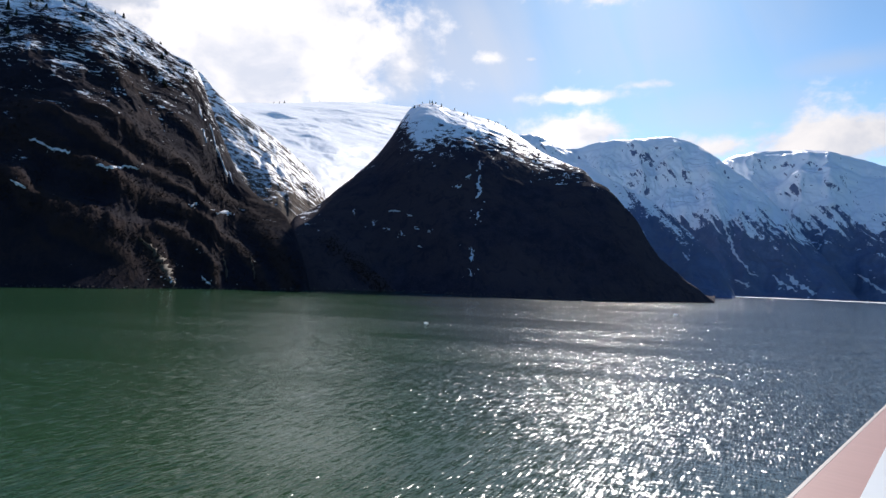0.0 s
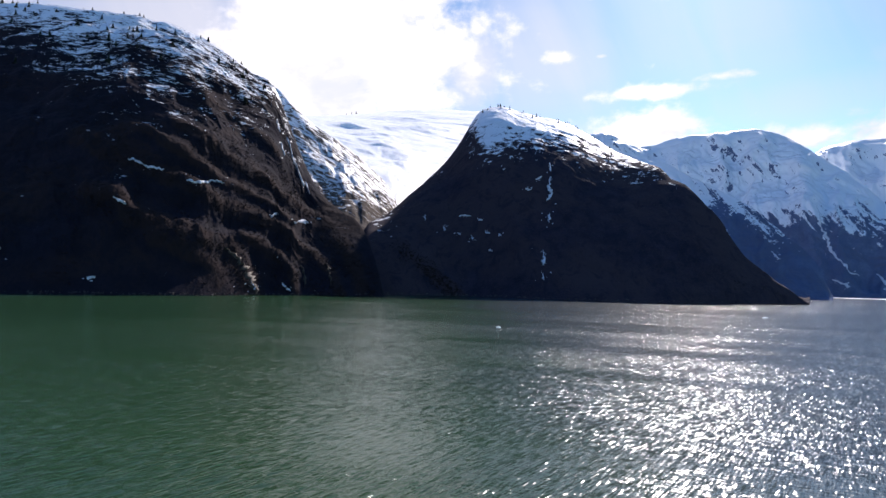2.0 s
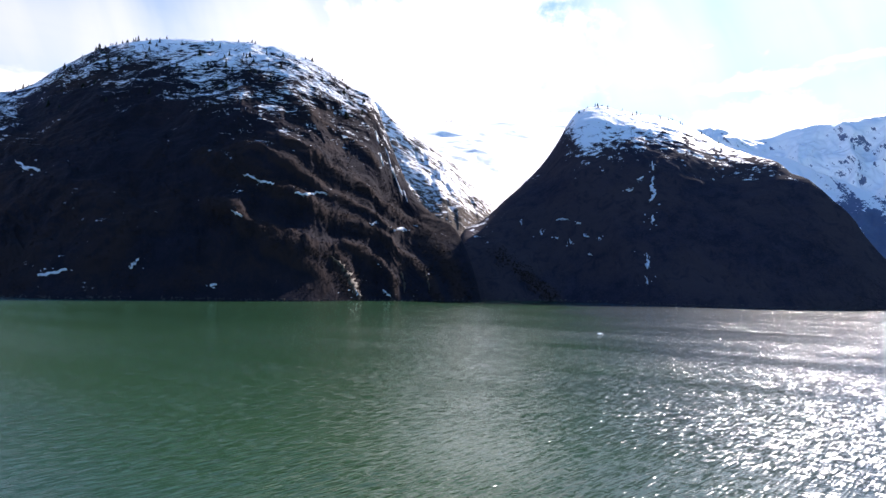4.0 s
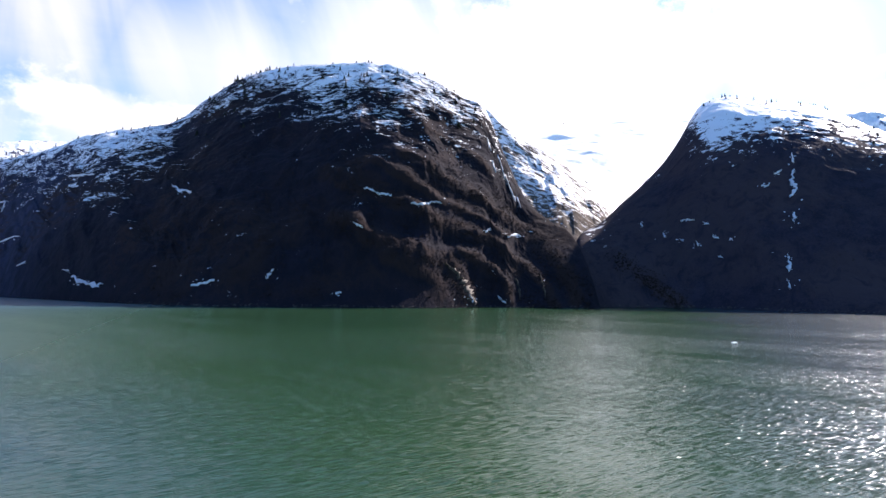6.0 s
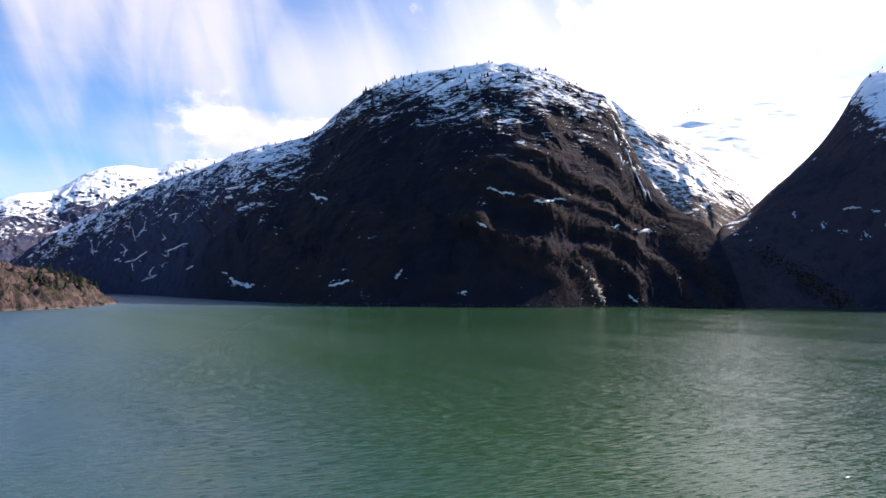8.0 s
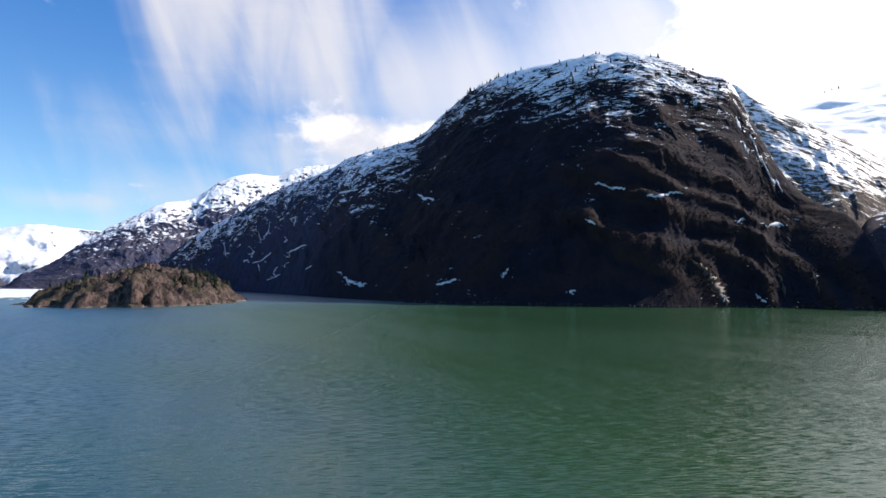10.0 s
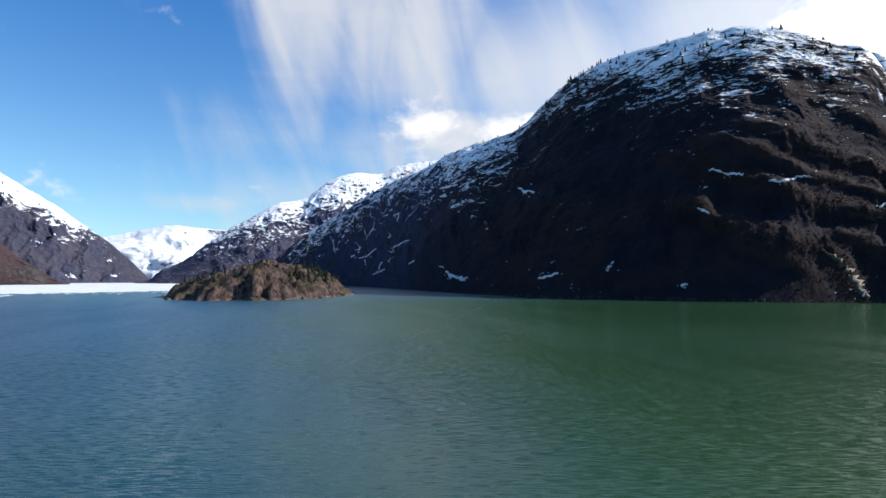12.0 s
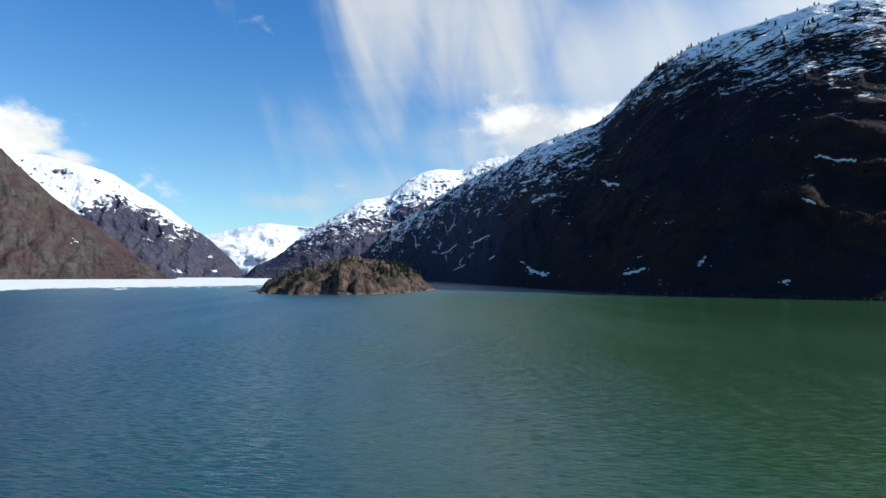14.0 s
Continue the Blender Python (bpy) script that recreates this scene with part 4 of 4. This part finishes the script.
def island(name, center, a, b, turn, top, seed, label, nr=70, nt=220, skew=0.0):
    """A rocky island: cliffs at the water, a humped top, notches in the shore."""
    f = Field(seed)
    th = np.linspace(0, 2 * math.pi, nt, endpoint=False)
    rho = np.linspace(0, 1, nr) ** 0.75
    Rr, T = np.meshgrid(rho, th, indexing="ij")
    edge = 1 + 0.10 * f.fbm(np.cos(T) * 2 + 9, np.sin(T) * 2 + 9, 5, 0.55) - 0.035 * f.fbm(np.cos(T) * 6 + 30, np.sin(T) * 6 + 5, 4, 0.6, True)
    x, y = a * Rr * np.cos(T) * edge, b * Rr * np.sin(T) * edge
    ct, st = math.cos(turn), math.sin(turn)
    X, Y = center.x + x * ct - y * st, center.y + x * st + y * ct
    k = 46.0 / top
    lump = f.fbm(X / 70 * k ** 0.5, Y / 70 * k ** 0.5, 6, 0.52)
    rib = f.fbm(X / 28 * k ** 0.5 + 30, Y / 28 * k ** 0.5, 5, 0.5, True)
    tall = curve_at([(92, 0.3), (88.5, 0.5), (86.5, 0.68), (84.5, 0.80), (82.6, 0.86), (81.0, 1.02), (79.2, 1.0), (77, 0.96), (75.2, 0.92), (73.6, 0.8), (72, 0.55), (68, 0.3)], np.degrees(np.arctan2(-X, Y)))[0] if top > 20 else 1.0
    hump = (1 - Rr ** 2.1) * (1 + skew * Rr * np.cos(T))
    cliff = np.clip((1 - Rr) / 0.07, 0, 1) ** 0.5
    Z = top * (0.34 * cliff + 0.66 * np.clip(hump, 0, 2) * cliff) + top * (0.26 * lump + 0.22 * rib) * np.clip((1 - Rr) * 12, 0.05, 1) * (1 - 0.3 * (Rr < 0.02)) - 2.0
    Z = (Z + 2.0) * tall - 2.0
    Z = np.where(Rr > 0.995, -3.0, Z)
    V = np.stack([X, Y, Z], -1).reshape(-1, 3)
    idx = np.arange(nr * nt).reshape(nr, nt)
    nx = np.roll(idx, -1, axis=1)
    F = np.stack([idx[:-1], idx[1:], nx[1:], nx[:-1]], -1).reshape(-1, 4).tolist()
    me = mesh_of(name, V.tolist(), F[nt:] + [], ISLAND_ROCK)
    bmx = bmesh.new()
    bmx.from_mesh(me)
    bmesh.ops.remove_doubles(bmx, verts=bmx.verts, dist=0.001)
    bmx.to_mesh(me)
    bmx.free()
    ob = tagged(new(name), label, "island")
    body = new("rock_mass", me)
    body.parent = ob
    r = random.Random(seed)
    for k in range(max(5, int(a / 8))):
        t = r.uniform(0, 2 * math.pi)
        e = 0.97 + 0.06 * r.random()
        c = Vector((center.x + a * e * math.cos(t) * ct - b * e * math.sin(t) * st, center.y + a * e * math.cos(t) * st + b * e * math.sin(t) * ct, -0.3))
        bm = bmesh.new()
        bmesh.ops.create_icosphere(bm, subdivisions=2, radius=1.0)
        s = top / 46 * r.uniform(2.0, 6.5) + 0.6
        for vv in bm.verts:
            vv.co = c + Vector((vv.co.x * 1.5, vv.co.y * 1.5, vv.co.z * 0.8)) * s * (1 + 0.5 * noise.noise(vv.co * 1.6 + Vector((k * 3.3, t, 0))))
        part("shore_rock", bm, ISLAND_ROCK, ob)
    return ob, np.stack([X, Y, Z], -1)


ISLE = bearing(79.5, 885)
isle, ISLE_P = island("island", ISLE, 212, 112, radians(90 + 79.5 - 20), 46, 7, "small rocky brown island with spruces and scrub")
island("islet", bearing(88.9, 830), 14, 7, 1.2, 4.0, 9, "low dark rock ledge beside the island", nr=16, nt=48)
nr_i, nt_i = ISLE_P.shape[:2]


def isle_place(az, rad_lo=0.25, rad_hi=0.9, tries=60):
    best, gap = None, 999
    for _ in range(tries):
        i, j = rnd.randrange(int(nr_i * rad_lo), int(nr_i * rad_hi)), rnd.randrange(nt_i)
        p = ISLE_P[i, j]
        d = abs(math.degrees(math.atan2(-p[0], p[1])) - az)
        if d < gap:
            best, gap = Vector(p), d
    return best


ISLE_TREE = "dark green spruce on the rocky island"
for _ in range(78):
    plant(isle_place(rnd.gauss(75.2, 1.2), 0.2, 0.84), rnd.uniform(9, 17), ISLE_TREE, "spruces on the island")
for _ in range(32):
    plant(isle_place(rnd.gauss(85.0, 1.1), 0.25, 0.8), rnd.uniform(8, 15), ISLE_TREE, "spruces on the island")
for _ in range(10):
    plant(isle_place(rnd.gauss(81.5, 1.2), 0.05, 0.4), rnd.uniform(3, 6), ISLE_TREE, "spruces on the island")
wood([(isle_place(rnd.gauss(75.3, 1.3), 0.15, 0.84), rnd.uniform(6, 14)) for _ in range(70)] + [(isle_place(rnd.gauss(85, 1.2), 0.3, 0.8), rnd.uniform(4, 10)) for _ in range(34)], "thick dark spruce wood on the island", 31)
scrub("scrub", [isle_place(rnd.choice((rnd.gauss(75.5, 1.6), rnd.gauss(84.5, 1.6), rnd.uniform(73, 88))), 0.05, 0.72, 6) for _ in range(620)], GREEN_SCRUB, "mossy low scrub on the island", 0.6, 1.7)


# ---- loose rock along the shores ----
SHORE = plain_snow("grey_shore_rock", (0.06, 0.055, 0.052), 0.5)
feet = []
for key, lo, hi, n in ((3, 14, 70, 420), (11, -25, 13, 260)):
    for _ in range(n):
        a = rnd.uniform(lo, hi)
        hit, _n = sight(key, a, -math.degrees(math.atan2(EYE_Z - rnd.uniform(0.4, 3.5), on_crest(key, a, 0.0).xy.length)))
        if hit is not None:
            feet.append(hit)
scrub("shore_rocks", feet, SHORE, "loose grey rocks along the waterline", 0.6, 1.8)


# ---- ice ----
def ice_sheet():
    f = Field(201)
    az = np.linspace(80, 130, 420)
    near = curve_at([(80, 1280), (87.1, 1235), (95.6, 1150), (101, 1090), (105, 1080), (109, 980), (130, 900)], az)[0]
    near = near + 45 * f.fbm(az / 1.6, az * 0 + 3, 6, 0.6)
    far = 3790.0
    v = np.concatenate([[0.0, 0.0005], np.linspace(0.003, 1, 120) ** 1.6])
    W, A = np.meshgrid(v, az, indexing="ij")
    R = near + (far - near) * W
    Z = 0.9 + 0.4 * f.fbm(np.radians(A) * R / 30, R / 30, 5, 0.6)
    Z = np.maximum(Z, 0.35)
    Z[0, :] = -0.5
    a = np.radians(A)
    P = np.stack([-np.sin(a) * R, np.cos(a) * R, Z], -1)
    rows, cols = P.shape[:2]
    idx = np.arange(rows * cols).reshape(rows, cols)
    F = np.stack([idx[:-1, :-1], idx[1:, :-1], idx[1:, 1:], idx[:-1, 1:]], -1).reshape(-1, 4).tolist()
    tagged(new("ice_sheet", mesh_of("ice_sheet", P.reshape(-1, 3).tolist(), F, FLOE, True)), "packed white ice floes covering the end of the inlet", "ice", kind="structure")


ice_sheet()


def glint_strip():
    """A thin belt along the far shore, added as a white mesh for the sun's glint on the water."""
    f = Field(207)
    az = np.linspace(-58, -23.5, 260)
    v = np.linspace(0, 1, 14)
    W, A = np.meshgrid(v, az, indexing="ij")
    near = 2330 + 130 * f.fbm(az / 2.3, az * 0 + 1, 4, 0.6)
    R = near + (2560 - near + 120 * f.fbm(az / 3.1, az * 0 + 9, 4, 0.6)) * W
    Z = np.maximum(0.5 + 0.4 * f.fbm(np.radians(A) * R / 25, R / 25, 4, 0.6), 0.25)
    Z[0, :] = Z[-1, :] = -0.5
    a = np.radians(A)
    P = np.stack([-np.sin(a) * R, np.cos(a) * R, Z], -1)
    idx = np.arange(P.shape[0] * P.shape[1]).reshape(P.shape[:2])
    F = np.stack([idx[:-1, :-1], idx[1:, :-1], idx[1:, 1:], idx[:-1, 1:]], -1).reshape(-1, 4).tolist()
    tagged(new("ice_belt", mesh_of("ice_belt", P.reshape(-1, 3).tolist(), F, FLOE, True)), "thin pale belt standing in for sun glint along the far shore", "ice", kind="structure")


glint_strip()


def lump_of_ice(name, place, size, flat, seed, label):
    bm = bmesh.new()
    bmesh.ops.create_icosphere(bm, subdivisions=3, radius=1.0)
    r = random.Random(seed)
    o = Vector((r.uniform(0, 50), r.uniform(0, 50), r.uniform(0, 50)))
    for v in bm.verts:
        n = noise.fractal(v.co * 1.2 + o, 1.0, 2.0, 4)
        v.co *= 1 + 0.45 * n
        v.co.x *= 1.5
        v.co.z *= flat * (1.0 + 0.7 * noise.noise(Vector((v.co.x, v.co.y, 0)) * 1.7 + o))
    bmesh.ops.scale(bm, vec=(size, size, size), verts=bm.verts)
    me = bpy.data.meshes.new(name)
    bm.to_mesh(me)
    bm.free()
    me.materials.append(BERG)
    ob = new(name, me)
    ob.matrix_basis = Matrix.Translation(place) @ Matrix.Rotation(r.uniform(0, 3), 4, "Z")
    return tagged(ob, label, "iceberg", "drifting ice")


lump_of_ice("iceberg", bearing(1.55, 316, 0.05), 1.35, 0.30, 3, "small white iceberg drifting on green water")
lump_of_ice("iceberg", bearing(-22.5, 560, 0.2), 2.0, 0.35, 4, "flat white ice chunk drifting on sunlit water")
for k in range(26):
    a = 86 + 26 * rnd.random()
    lump_of_ice("ice_floe", bearing(a, rnd.uniform(930, 1180) + (109 - a) * 4, 0.1), rnd.uniform(1.5, 5), 0.25, 20 + k, "flat white floe adrift off the pack ice")


# ---- the ship's side ----
def painted(name, tone, rough, scale, wood=False):
    mat, N = material(name)
    p = N.add("ShaderNodeNewGeometry").outputs["Position"]
    if wood:
        v = N.scaled(p, (1, 1, 1), (0, 0, radians(-44)))
        g = N.noise(N.scaled(v, (40, 1.5, 40)), 1.0, 5.0, 0.6)
        col = N.mix(N.step(g, 0.3, 0.7), tuple(c * 0.92 for c in tone), tone)
    else:
        g = N.noise(p, scale, 5.0, 0.6)
        col = N.mix(N.step(g, 0.35, 0.7), tuple(c * 0.93 for c in tone), tone)
    finish(N, col, rough, bump(N, g, 0.002, 0.4), 0.4)
    return mat


RAIL_WOOD = painted("faded_pink_wood", (0.37, 0.175, 0.145), 0.55, 8, True)
SHIP_WHITE = painted("ship_white_paint", (0.78, 0.80, 0.76), 0.4, 3)
RAIL_TRIM = painted("beige_trim", (0.60, 0.52, 0.44), 0.5, 3)
DECK_PAINT = painted("deck_paint", (0.45, 0.47, 0.45), 0.7, 2)
SHIP = new("ship")
tagged(SHIP, "white ship's side with a pinkish wooden handrail", "ship")
AHEAD = Vector((0.701, 0.713, 0)).normalized()
INBOARD = Vector((AHEAD.y, -AHEAD.x, 0))
TURN = Matrix((AHEAD, INBOARD, Vector((0, 0, 1)))).transposed().to_4x4()
SHIP.matrix_basis = TURN


def beam(name, s0, s1, p0, p1, z0, z1, mat, label="", bevel=0.01):
    bm = bmesh.new()
    bmesh.ops.create_cube(bm, size=1.0, matrix=Matrix.Translation(((s0 + s1) / 2, (p0 + p1) / 2, (z0 + z1) / 2)) @ Matrix.Diagonal((s1 - s0, p1 - p0, z1 - z0, 1)))
    if bevel:
        bmesh.ops.bevel(bm, geom=bm.edges[:], offset=bevel, segments=3, affect="EDGES")
    return part(name, bm, mat, SHIP, label)


RAIL_Z = EYE_Z - 0.55
beam("handrail", -9, 16, -0.396, -0.259, RAIL_Z - 0.05, RAIL_Z, RAIL_WOOD, "faded pinkish wooden cap rail", 0.001)
beam("rail_edge", -9, 16, -0.408, -0.3962, RAIL_Z - 0.045, RAIL_Z - 0.0005, RAIL_TRIM, "pale beige edge of the rail", 0.001)
bm = bmesh.new()
rim = [bm.verts.new((x, y, RAIL_Z + 0.003)) for x, y in ((-9, -0.262), (1.75, -0.264), (2.7, -0.295), (4.6, -0.36), (16, -0.37), (16, -0.10), (-9, -0.10))]
plate = bm.faces.new(rim)
for g in bmesh.ops.extrude_face_region(bm, geom=[plate])["geom"]:
    if isinstance(g, bmesh.types.BMVert):
        g.co.z -= 0.002
bmesh.ops.recalc_face_normals(bm, faces=bm.faces)
part("flange", bm, SHIP_WHITE, SHIP, "white painted steel flange")
beam("bulwark", -9, 16, -0.37, -0.30, EYE_Z - 1.66, RAIL_Z - 0.052, SHIP_WHITE, "white painted bulwark", 0.0)
beam("deck", -9, 16, -0.298, 6.0, EYE_Z - 1.86, EYE_Z - 1.66, DECK_PAINT, "grey painted deck", 0.0)
beam("hull", -9, 16, -0.37, 6.0, -1.0, EYE_Z - 1.862, SHIP_WHITE, "white painted hull side", 0.0)
beam("cabin_wall", -9, 16, 5.5, 6.0, EYE_Z - 1.658, EYE_Z + 1.0, SHIP_WHITE, "white cabin wall", 0.0)
